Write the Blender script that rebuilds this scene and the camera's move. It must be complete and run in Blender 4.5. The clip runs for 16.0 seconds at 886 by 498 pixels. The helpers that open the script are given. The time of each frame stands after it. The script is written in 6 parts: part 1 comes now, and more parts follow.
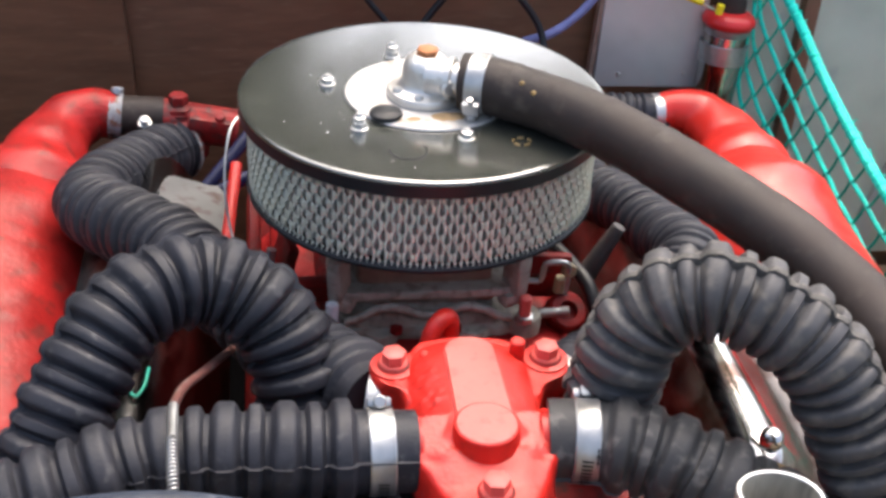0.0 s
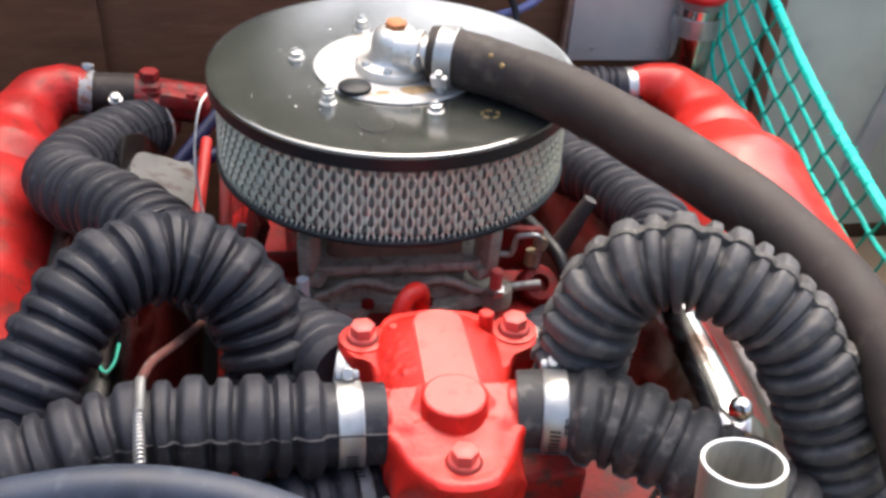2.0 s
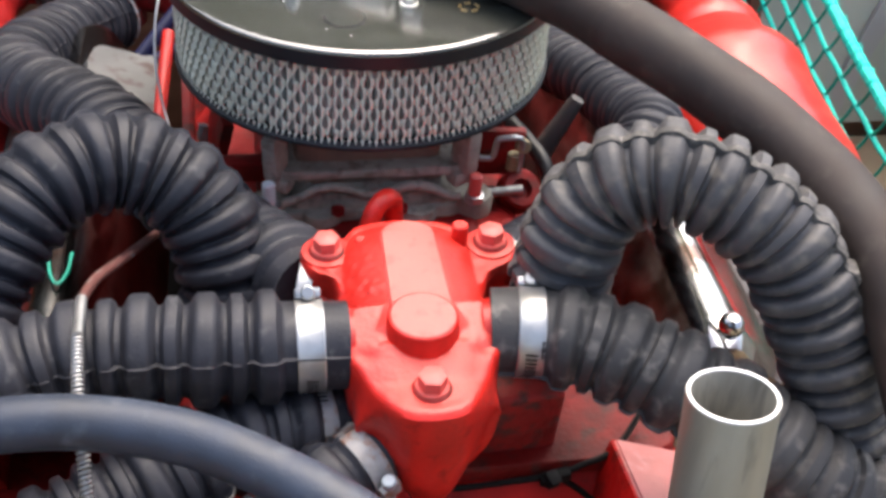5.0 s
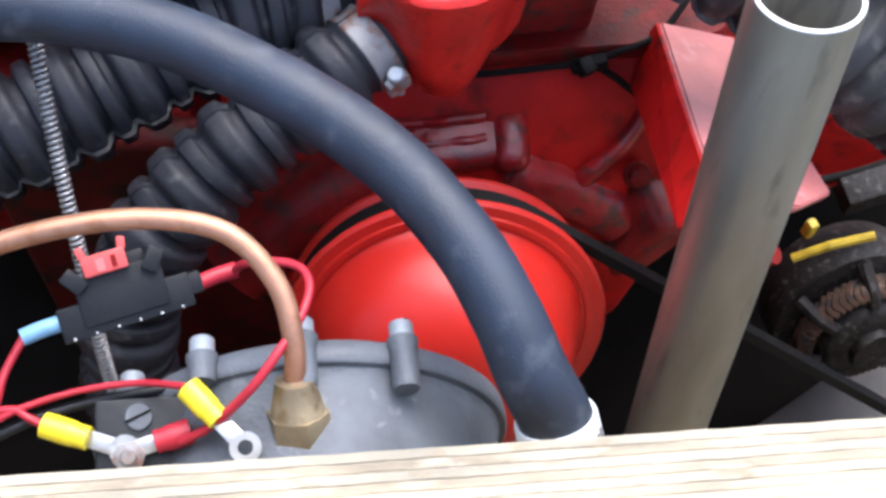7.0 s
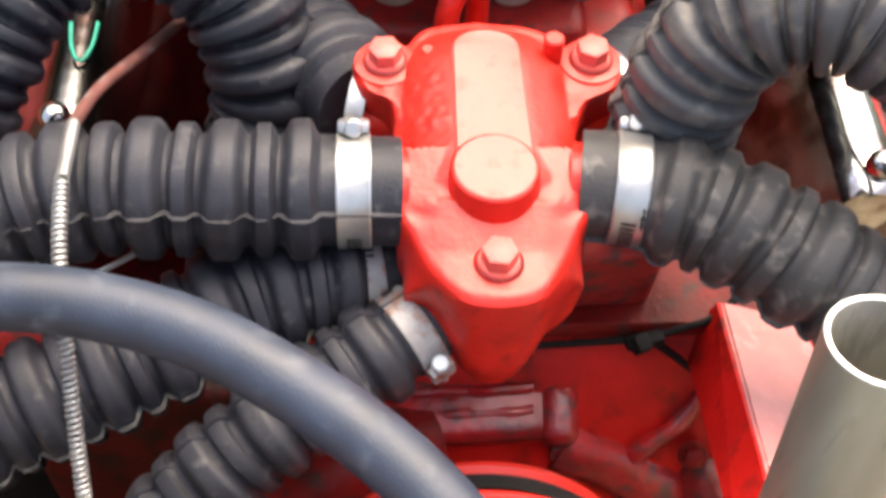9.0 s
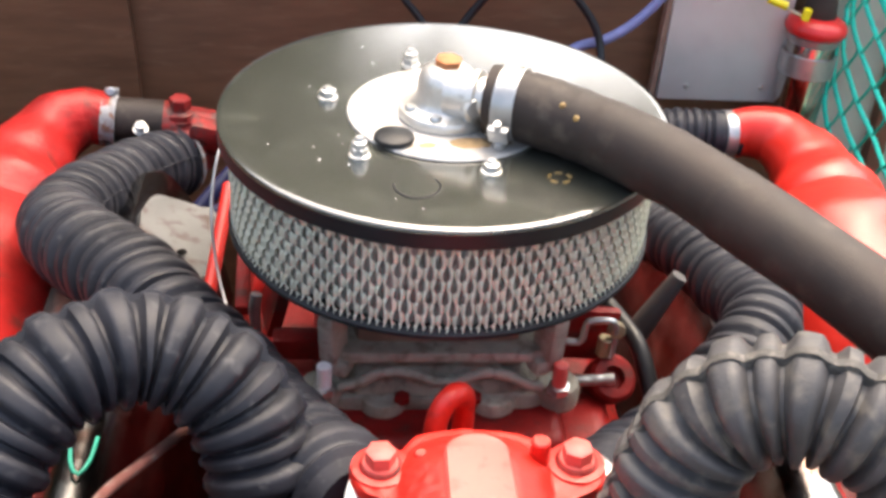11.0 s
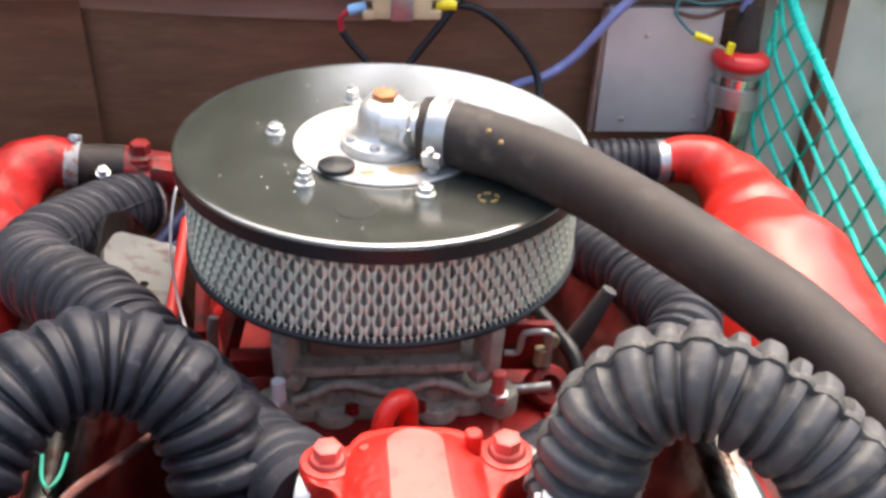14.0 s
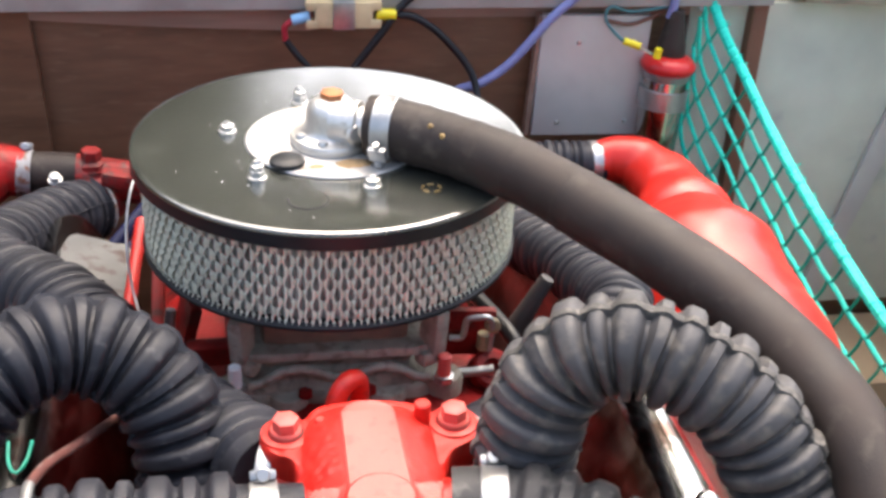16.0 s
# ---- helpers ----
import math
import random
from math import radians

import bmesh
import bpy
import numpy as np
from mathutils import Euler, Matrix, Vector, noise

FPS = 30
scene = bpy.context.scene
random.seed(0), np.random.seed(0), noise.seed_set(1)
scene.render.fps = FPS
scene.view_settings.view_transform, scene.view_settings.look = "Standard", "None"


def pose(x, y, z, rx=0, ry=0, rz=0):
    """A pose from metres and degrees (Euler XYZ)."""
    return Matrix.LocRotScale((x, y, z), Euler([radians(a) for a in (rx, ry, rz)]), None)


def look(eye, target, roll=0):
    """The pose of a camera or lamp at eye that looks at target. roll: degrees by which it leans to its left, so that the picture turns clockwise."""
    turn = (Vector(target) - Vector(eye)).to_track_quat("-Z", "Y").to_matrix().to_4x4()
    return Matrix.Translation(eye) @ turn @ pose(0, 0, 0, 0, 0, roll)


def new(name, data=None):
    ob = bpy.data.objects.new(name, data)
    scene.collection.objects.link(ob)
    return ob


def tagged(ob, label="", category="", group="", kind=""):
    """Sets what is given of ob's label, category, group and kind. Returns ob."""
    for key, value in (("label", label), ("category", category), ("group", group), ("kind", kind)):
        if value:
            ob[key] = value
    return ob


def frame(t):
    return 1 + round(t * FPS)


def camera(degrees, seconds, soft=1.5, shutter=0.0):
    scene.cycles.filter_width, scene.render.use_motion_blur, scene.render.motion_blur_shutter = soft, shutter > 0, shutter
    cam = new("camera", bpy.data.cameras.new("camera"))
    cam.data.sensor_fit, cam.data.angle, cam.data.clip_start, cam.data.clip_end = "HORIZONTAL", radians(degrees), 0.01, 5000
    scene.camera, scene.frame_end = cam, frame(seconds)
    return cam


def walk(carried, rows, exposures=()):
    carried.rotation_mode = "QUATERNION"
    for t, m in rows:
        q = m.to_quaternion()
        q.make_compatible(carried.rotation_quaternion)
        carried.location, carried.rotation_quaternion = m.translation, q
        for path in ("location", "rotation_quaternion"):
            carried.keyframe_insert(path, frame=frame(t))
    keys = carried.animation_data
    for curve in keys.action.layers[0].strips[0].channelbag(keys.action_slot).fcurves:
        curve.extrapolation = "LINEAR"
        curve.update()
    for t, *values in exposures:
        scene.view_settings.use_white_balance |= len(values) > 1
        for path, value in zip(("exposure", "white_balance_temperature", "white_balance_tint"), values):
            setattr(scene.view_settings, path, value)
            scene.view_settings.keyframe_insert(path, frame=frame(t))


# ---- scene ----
# camera: seconds, place, turn to the left, pitch, roll
cam = camera(40.45, 16.0, soft=3.2, shutter=0.35)
ROWS = [
    (0.0, -0.1441, -1.0401, 1.2996, -9.43, -32.70, 3.45),
    (0.5, -0.1425, -1.0405, 1.2994, -9.65, -33.00, 3.47),
    (1.0, -0.1408, -1.0426, 1.2994, -9.93, -33.25, 3.59),
    (1.5, -0.1381, -1.0435, 1.2987, -10.25, -33.50, 3.62),
    (2.0, -0.1333, -1.0441, 1.2967, -10.52, -33.69, 3.61),
    (2.5, -0.1285, -1.0459, 1.2947, -10.81, -33.86, 3.64),
    (3.0, -0.1266, -1.0481, 1.2965, -11.31, -34.17, 3.90),
    (5.3, -0.0939, -0.9641, 1.2588, -11.32, -41.24, 4.55),
    (5.5, -0.0837, -0.9512, 1.2523, -10.61, -44.06, 4.43),
    (6.0, -0.0756, -0.9197, 1.2372, -10.10, -50.85, 4.17),
    (6.5, -0.0723, -0.8997, 1.2222, -10.39, -57.21, 4.58),
    (7.0, -0.0705, -0.8895, 1.2085, -10.82, -60.96, 5.23),
    (7.5, -0.0634, -0.8685, 1.2056, -9.30, -60.14, 4.79),
    (8.0, -0.0580, -0.8180, 1.2199, -8.19, -61.57, 5.39),
    (8.5, -0.0615, -0.8015, 1.2182, -7.20, -59.26, 5.18),
    (9.0, -0.0618, -0.8049, 1.2182, -5.46, -53.85, 3.80),
    (9.5, -0.0663, -0.8127, 1.2207, -5.04, -48.03, 2.89),
    (10.0, -0.0841, -0.8229, 1.2242, -6.60, -42.02, 4.18),
    (10.2, -0.0872, -0.8296, 1.2273, -6.81, -39.73, 4.48),
    (12.3, -0.0687, -0.8537, 1.2293, -5.34, -29.80, 2.29),
    (12.5, -0.0697, -0.8585, 1.2318, -5.63, -30.00, 2.45),
    (13.0, -0.0687, -0.8759, 1.2345, -6.24, -30.55, 2.44),
    (13.5, -0.0672, -0.8997, 1.2419, -6.90, -30.83, 2.53),
    (14.0, -0.0652, -0.9233, 1.2494, -7.52, -30.80, 2.47),
    (14.5, -0.0680, -0.9411, 1.2516, -8.47, -30.56, 2.68),
    (15.0, -0.0730, -0.9551, 1.2520, -9.51, -30.26, 2.93),
    (15.5, -0.0756, -0.9733, 1.2529, -10.19, -29.88, 2.98),
    (16.0, -0.0778, -0.9867, 1.2577, -10.73, -29.79, 3.00),
]
walk(cam, [(t, Matrix.Translation((x, y, z)) @ pose(0, 0, 0, 90 + pitch, 0, yaw) @ pose(0, 0, 0, 0, 0, roll))
           for t, x, y, z, yaw, pitch, roll in ROWS],
     [(0, 1.65, 6500, 10), (3.0, 1.68, 6500, 10), (5.5, 1.77, 6450, 10), (6.5, 1.74, 6350, 10), (7.0, 1.64, 5600, 10), (7.5, 1.56, 5500, 10), (8.0, 1.84, 6150, 10), (8.5, 2.03, 6700, 10), (9.0, 2.28, 7200, 10), (10.0, 2.22, 7200, 10), (12.5, 2.05, 6850, 10), (16.0, 1.97, 6700, 10)])
# ---- light ----
world = bpy.data.worlds.new("world")
scene.world = world
world.use_nodes = True
SUN_EL, SUN_ROT = 62.0, 20.0
wn = world.node_tree.nodes
sky = wn.new("ShaderNodeTexSky")
sky.sky_type, sky.sun_disc = "NISHITA", False
sky.sun_elevation, sky.sun_rotation = radians(SUN_EL), radians(SUN_ROT)
sky.air_density, sky.dust_density, sky.ozone_density = 1.0, 7.0, 0.8
world.node_tree.links.new(sky.outputs[0], wn["Background"].inputs[0])
wn["Background"].inputs[1].default_value = 0.14
sun = new("sun", bpy.data.lights.new("sun", "SUN"))
sun.data.energy, sun.data.angle, sun.data.color = 0.85, radians(88), (1.0, 0.98, 0.96)
TO_SUN = Vector((math.sin(radians(SUN_ROT)) * math.cos(radians(SUN_EL)), math.cos(radians(SUN_ROT)) * math.cos(radians(SUN_EL)), math.sin(radians(SUN_EL))))
sun.matrix_world = look(TO_SUN * 8, (0, 0, 0))
scene.view_settings.exposure = 1.65


# ---- materials ----
def mat(name, color, rough=0.5, metal=0.0, vary=0.15, scale=40.0, bump=0.15, fine=300.0, wear=None, wear_at=0.66,
        coat=0.0, grain=None, spec=0.5, size=8.0):
    """A surface with coarse and fine variation of colour and gloss, fine relief, and patches of wear."""
    m = bpy.data.materials.new(name)
    m.use_nodes = True
    nt = m.node_tree
    n, link = nt.nodes, nt.links.new
    bsdf = n["Principled BSDF"]
    coord = n.new("ShaderNodeTexCoord")
    source = coord.outputs["Object"]
    if grain:
        mapping = n.new("ShaderNodeMapping")
        mapping.inputs["Scale"].default_value = grain
        link(source, mapping.inputs[0])
        source = mapping.outputs[0]

    def noise_at(s, detail):
        t = n.new("ShaderNodeTexNoise")
        t.inputs["Scale"].default_value, t.inputs["Detail"].default_value = s, detail
        link(source, t.inputs["Vector"])
        return t.outputs["Fac"]

    coarse, small, large = noise_at(scale, 4), noise_at(fine, 3), noise_at(size, 3)
    both = n.new("ShaderNodeMath")
    both.operation = "ADD"
    link(coarse, both.inputs[0])
    link(large, both.inputs[1])
    span = n.new("ShaderNodeMapRange")
    span.inputs[1].default_value, span.inputs[2].default_value = 0.7, 1.3
    span.inputs[3].default_value, span.inputs[4].default_value = 1 - vary, 1 + vary
    link(both.outputs[0], span.inputs[0])
    mix = n.new("ShaderNodeMix")
    mix.data_type, mix.blend_type = "RGBA", "MULTIPLY"
    mix.inputs[0].default_value = 1.0
    mix.inputs[6].default_value = (*color, 1)
    link(span.outputs[0], mix.inputs[7])
    out = mix.outputs[2]
    if wear:
        edge = n.new("ShaderNodeMapRange")
        edge.inputs[1].default_value, edge.inputs[2].default_value = wear_at - 0.04, wear_at + 0.12
        link(noise_at(scale * 1.7, 6), edge.inputs[0])
        worn = n.new("ShaderNodeMix")
        worn.data_type = "RGBA"
        link(edge.outputs[0], worn.inputs[0])
        link(out, worn.inputs[6])
        worn.inputs[7].default_value = (*wear, 1)
        out = worn.outputs[2]
    link(out, bsdf.inputs["Base Color"])
    gloss = n.new("ShaderNodeMapRange")
    gloss.inputs[3].default_value, gloss.inputs[4].default_value = max(0.03, rough * 0.75), min(1, rough * 1.25)
    link(coarse, gloss.inputs[0])
    link(gloss.outputs[0], bsdf.inputs["Roughness"])
    bsdf.inputs["Metallic"].default_value = metal
    bsdf.inputs["Specular IOR Level"].default_value = spec
    bsdf.inputs["Coat Weight"].default_value, bsdf.inputs["Coat Roughness"].default_value = coat, 0.08
    if bump:
        b = n.new("ShaderNodeBump")
        b.inputs["Strength"].default_value, b.inputs["Distance"].default_value = bump, 0.002
        link(small, b.inputs["Height"])
        link(b.outputs[0], bsdf.inputs["Normal"])
    return m


RUBBER = mat("corrugated_rubber", (0.0172, 0.0178, 0.0235), 0.55, spec=0.36, vary=0.35, scale=60, bump=0.2, fine=500, wear=(0.07, 0.068, 0.07), wear_at=0.64)
RUBBER_DUSTY = mat("dusty_rubber", (0.047, 0.045, 0.047), 0.56, vary=0.4, scale=40, bump=0.2, fine=500, wear=(0.108, 0.097, 0.084), wear_at=0.56)
RUBBER_GREY = mat("greyed_rubber", (0.034, 0.033, 0.034), 0.58, spec=0.4, vary=0.35, scale=50, bump=0.2, fine=500, wear=(0.10, 0.092, 0.085), wear_at=0.58)
SEAM = mat("dusty_seam", (0.050, 0.046, 0.042), 0.7, vary=0.4, scale=70, bump=0.3, fine=500, wear=(0.17, 0.155, 0.135), wear_at=0.56)
RUBBER_SMOOTH = mat("smooth_rubber", (0.015, 0.023, 0.041), 0.54, spec=0.6, vary=0.35, scale=40, bump=0.2, fine=800, wear=(0.05, 0.06, 0.078), wear_at=0.62)
RUBBER_BROWN = mat("brown_rubber", (0.027, 0.0185, 0.015), 0.6, spec=0.35, vary=0.35, scale=30, bump=0.25, fine=900, wear=(0.060, 0.047, 0.037), wear_at=0.62)
RED = mat("red_paint", (0.52, 0.016, 0.010), 0.42, spec=0.4, vary=0.28, scale=45, bump=0.32, fine=170, wear=(0.28, 0.009, 0.006), wear_at=0.60, coat=0.06)
RED_GLOSS = mat("glossy_red_paint", (0.50, 0.017, 0.010), 0.38, spec=0.4, vary=0.2, scale=12, bump=0.08, fine=120, coat=0.10)
RED_WET = mat("wet_red_casting", (0.36, 0.016, 0.018), 0.30, spec=0.5, vary=0.5, scale=45, bump=0.7, fine=120, wear=(0.12, 0.03, 0.028), wear_at=0.56, coat=0.2)
RED_DEEP = mat("deep_red_paint", (0.53, 0.011, 0.009), 0.5, spec=0.22, vary=0.35, scale=24, bump=0.35, fine=150, wear=(0.17, 0.009, 0.007), wear_at=0.58)
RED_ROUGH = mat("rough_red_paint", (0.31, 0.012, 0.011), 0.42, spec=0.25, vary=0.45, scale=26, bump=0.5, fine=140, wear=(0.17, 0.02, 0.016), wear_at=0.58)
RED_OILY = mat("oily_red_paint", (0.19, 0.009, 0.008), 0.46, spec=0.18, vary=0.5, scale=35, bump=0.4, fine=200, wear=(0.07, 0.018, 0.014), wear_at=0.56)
# Block red darkened by colour for the shade round the front plate
RED_SHADED = mat("shaded_red_paint", (0.070, 0.005, 0.005), 0.6, spec=0.2, vary=0.5, scale=25, bump=0.4, wear=(0.02, 0.008, 0.007), wear_at=0.55)
# Sky sheen on upward red faces, put into the base colour as paleness
RED_SHEEN = mat("sheen_red_paint", (0.62, 0.10, 0.082), 0.52, vary=0.14, scale=60, bump=0.1, fine=300, wear=(0.55, 0.06, 0.045), wear_at=0.60, coat=0.0)
# Pink holds the sky gloss of the upward bracket plate in its colour
PINK = mat("pink_sheen_red_paint", (0.56, 0.19, 0.18), 0.45, vary=0.2, scale=40, bump=0.15, fine=300, wear=(0.60, 0.28, 0.27), wear_at=0.6, coat=0.15)
RED_PLASTIC = mat("red_plastic", (0.60, 0.022, 0.022), 0.3, vary=0.06, bump=0.05)
FUSE_RED = mat("translucent_red_fuse", (0.66, 0.10, 0.09), 0.25, vary=0.1, bump=0.03)
RUSTY_TUBE = mat("rusty_steel_tube", (0.155, 0.062, 0.052), 0.45, metal=0.3, vary=0.4, scale=40, bump=0.15, wear=(0.30, 0.25, 0.23), wear_at=0.60)
BLACK_GLOSS = mat("black_lid_paint", (0.033, 0.035, 0.029), 0.20, vary=0.3, scale=25, bump=0.02, fine=500, wear=(0.070, 0.074, 0.060), wear_at=0.60, coat=1.0)
BLACK_GLOSS.node_tree.nodes["Principled BSDF"].inputs["Coat IOR"].default_value = 1.92
BLACK_GLOSS.node_tree.nodes["Principled BSDF"].inputs["Coat Roughness"].default_value = 0.17
BLACK = mat("black_plastic", (0.010, 0.011, 0.013), 0.45, spec=0.35, vary=0.25, scale=60, bump=0.1)
DARK = mat("near_black_matte", (0.005, 0.0042, 0.0038), 0.95, spec=0.06, vary=0.4, scale=30, bump=0.4)
CABLE = mat("dull_black_cable", (0.008, 0.008, 0.008), 0.75, spec=0.2, vary=0.3, scale=60, bump=0.1)
STEEL = mat("clamp_steel", (0.44, 0.435, 0.42), 0.36, metal=0.8, vary=0.2, scale=70, bump=0.08, fine=600)
STEEL_RUSTY = mat("rusty_clamp_steel", (0.27, 0.265, 0.265), 0.62, metal=0.25, vary=0.4, scale=60, bump=0.6, fine=180, wear=(0.20, 0.085, 0.045), wear_at=0.53)
ZINC = mat("zinc_steel", (0.58, 0.58, 0.56), 0.35, metal=0.9, vary=0.2, scale=120, bump=0.1)
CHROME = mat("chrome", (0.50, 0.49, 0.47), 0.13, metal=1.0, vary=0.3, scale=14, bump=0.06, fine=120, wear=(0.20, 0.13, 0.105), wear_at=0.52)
SPOTTED = mat("spotted_dull_plate", (0.092, 0.092, 0.090), 0.45, metal=0.2, vary=0.3, scale=30, bump=0.2, wear=(0.042, 0.022, 0.017), wear_at=0.56)
# Dark chrome tones hold reflected hoses in the colour, besides stains and spots
CHROME_STAIN_REFLECTION = mat("chrome_stain_and_reflection", (0.20, 0.165, 0.145), 0.24, metal=0.9, vary=0.5, scale=16, bump=0.15, fine=120, wear=(0.085, 0.045, 0.032), wear_at=0.50)
CHROME_SPOT_REFLECTION = mat("chrome_spots_and_reflection", (0.13, 0.13, 0.13), 0.20, metal=1.0, vary=0.4, scale=22, bump=0.12, fine=120, wear=(0.07, 0.035, 0.028), wear_at=0.54)
RED_GRIMY = mat("grimy_red_casting", (0.28, 0.022, 0.020), 0.50, spec=0.28, vary=0.5, scale=45, bump=0.6, fine=140, wear=(0.10, 0.042, 0.037), wear_at=0.54)
ALU = mat("cast_aluminium", (0.25, 0.23, 0.18), 0.6, metal=0.1, vary=0.3, scale=45, bump=0.5, fine=250, wear=(0.15, 0.13, 0.10), wear_at=0.52)
GASKET = mat("brown_gasket", (0.20, 0.13, 0.09), 0.8, vary=0.3, scale=60, bump=0.3)
STAIN = mat("rust_stain", (0.30, 0.20, 0.10), 0.8, vary=0.5, scale=120, bump=0.2)
ALU_WORN = mat("weathered_tan_casting", (0.32, 0.295, 0.24), 0.58, metal=0.1, vary=0.35, scale=50, bump=0.5, fine=240, wear=(0.22, 0.19, 0.15), wear_at=0.54)
ALU_BRIGHT = mat("bright_cast_aluminium", (0.66, 0.64, 0.60), 0.36, metal=0.7, vary=0.2, scale=60, bump=0.25, fine=300, wear=(0.40, 0.36, 0.31), wear_at=0.66)
DISC = mat("brushed_plate", (0.50, 0.49, 0.47), 0.42, metal=0.45, vary=0.2, scale=30, bump=0.08, wear=(0.30, 0.22, 0.14), wear_at=0.62)
MESH = mat("mesh_steel", (0.62, 0.62, 0.50), 0.42, metal=0.05, vary=0.15, scale=50, bump=0.1)
GAUZE = mat("filter_gauze", (0.33, 0.325, 0.29), 0.8, vary=0.35, scale=60, bump=0.5, fine=500, wear=(0.14, 0.13, 0.12), wear_at=0.6)
ZINC_CAST = mat("grey_zinc_casting", (0.105, 0.116, 0.132), 0.55, spec=0.4, metal=0.1, vary=0.35, scale=40, bump=0.35, fine=350, wear=(0.26, 0.27, 0.28), wear_at=0.68)
SCREW = mat("bright_screw_zinc", (0.31, 0.345, 0.38), 0.42, metal=0.25, vary=0.2, scale=90, bump=0.15)
TUBE = mat("grey_steel_tube", (0.28, 0.265, 0.215), 0.42, metal=0.65, vary=0.28, scale=40, bump=0.12, grain=(1, 1, 0.15), wear=(0.13, 0.12, 0.10), wear_at=0.64)
TUBE_BORE = mat("matte_tube_bore", (0.27, 0.25, 0.20), 0.6, vary=0.4, scale=40, bump=0.15, grain=(1, 1, 0.15), wear=(0.12, 0.11, 0.09), wear_at=0.52)
RIM_STEEL = mat("cut_tube_edge", (0.85, 0.85, 0.82), 0.35, metal=0.5, vary=0.1)
COPPER = mat("copper", (0.50, 0.265, 0.165), 0.55, metal=0.85, vary=0.25, scale=60, bump=0.1, wear=(0.38, 0.18, 0.095), wear_at=0.60)
BRASS = mat("brass", (0.36, 0.295, 0.19), 0.5, metal=0.7, vary=0.3, scale=60, bump=0.2, wear=(0.24, 0.17, 0.085), wear_at=0.58)
RUST = mat("rusty_cap", (0.42, 0.16, 0.06), 0.65, metal=0.2, vary=0.35, scale=150, bump=0.3)
WOOD = mat("brown_stained_board", (0.165, 0.076, 0.039), 0.5, vary=0.22, scale=14, bump=0.12, grain=(1, 1, 6), size=5, wear=(0.20, 0.100, 0.055), wear_at=0.6)
WOOD_EDGE = mat("pale_board_edge", (0.32, 0.20, 0.15), 0.7, vary=0.25, scale=20, bump=0.2, grain=(0.3, 1, 4))
BEAM = mat("grey_painted_beam", (0.36, 0.33, 0.30), 0.55, vary=0.15, scale=16, bump=0.12, wear=(0.40, 0.37, 0.34), wear_at=0.62)
PLY = mat("plywood", (0.40, 0.35, 0.255), 0.75, vary=0.35, scale=60, bump=0.4, fine=400, grain=(0.35, 1, 1), wear=(0.25, 0.19, 0.11), wear_at=0.62)
PLY_DARK = mat("plywood_dark_ply", (0.35, 0.29, 0.20), 0.8, vary=0.4, scale=60, bump=0.4, fine=400, grain=(0.35, 1, 1), wear=(0.44, 0.39, 0.28), wear_at=0.56)
PLATE = mat("grey_metal_plate", (0.55, 0.52, 0.485), 0.45, metal=0.1, vary=0.12, scale=14, bump=0.06, wear=(0.54, 0.51, 0.47), wear_at=0.66)
WALL = mat("grey_green_panel", (0.60, 0.61, 0.50), 0.6, vary=0.18, scale=8, bump=0.1, size=3, wear=(0.38, 0.40, 0.37), wear_at=0.66)
NET = mat("green_net_plastic", (0.0, 0.66, 0.50), 0.45, vary=0.2, scale=60, bump=0.15)
NET_DULL = mat("dull_green_plastic", (0.0, 0.33, 0.22), 0.5, vary=0.2, scale=60, bump=0.15)
BLUE = mat("blue_lead", (0.20, 0.22, 0.44), 0.38, vary=0.15, scale=60, bump=0.05)
YELLOW = mat("yellow_plastic", (0.80, 0.66, 0.02), 0.35, vary=0.08, bump=0.05)
YELLOW_DIRTY = mat("dirty_yellow_plastic", (0.42, 0.31, 0.02), 0.5, vary=0.4, scale=90, bump=0.15)
REDWIRE = mat("red_wire", (0.41, 0.018, 0.034), 0.45, vary=0.15, bump=0.05)
BLUECRIMP = mat("blue_crimp", (0.25, 0.48, 0.72), 0.25, vary=0.2, scale=90, bump=0.05)
CERAMIC = mat("tan_ceramic", (0.60, 0.47, 0.27), 0.6, vary=0.15, scale=60, bump=0.15)
BROWNWIRE = mat("brown_wire", (0.20, 0.08, 0.05), 0.45, vary=0.1)
PALE = mat("pale_sticker", (0.74, 0.76, 0.75), 0.45, vary=0.06)
INK = mat("dark_print", (0.06, 0.06, 0.07), 0.6, vary=0.05, bump=0)
WINDING = mat("copper_winding", (0.075, 0.040, 0.024), 0.5, metal=0.3, vary=0.5, scale=90, bump=0.4, wear=(0.02, 0.018, 0.016), wear_at=0.5)
GOLD = mat("gold_print", (0.30, 0.19, 0.06), 0.5, vary=0.3, scale=200)
GREASE = mat("greasy_metal", (0.013, 0.011, 0.0105), 0.6, spec=0.3, metal=0.1, vary=0.6, scale=90, bump=0.8, fine=160, wear=(0.085, 0.082, 0.080), wear_at=0.60)
LEAF = mat("hedge_leaf", (0.045, 0.075, 0.03), 0.55, vary=0.5, scale=6, bump=0)
BARK = mat("tree_bark", (0.09, 0.07, 0.05), 0.9, vary=0.4, scale=12, bump=0.6, fine=60)
BILGE = mat("grimy_grey_board", (0.055, 0.052, 0.052), 0.7, vary=0.4, scale=20, bump=0.3)
TAN = mat("tan_board", (0.36, 0.25, 0.15), 0.7, vary=0.15, scale=12, bump=0.1)
SOIL = mat("ground_gravel", (0.17, 0.16, 0.13), 0.9, vary=0.4, scale=20, bump=0.6, fine=90, wear=(0.08, 0.10, 0.05), wear_at=0.55)


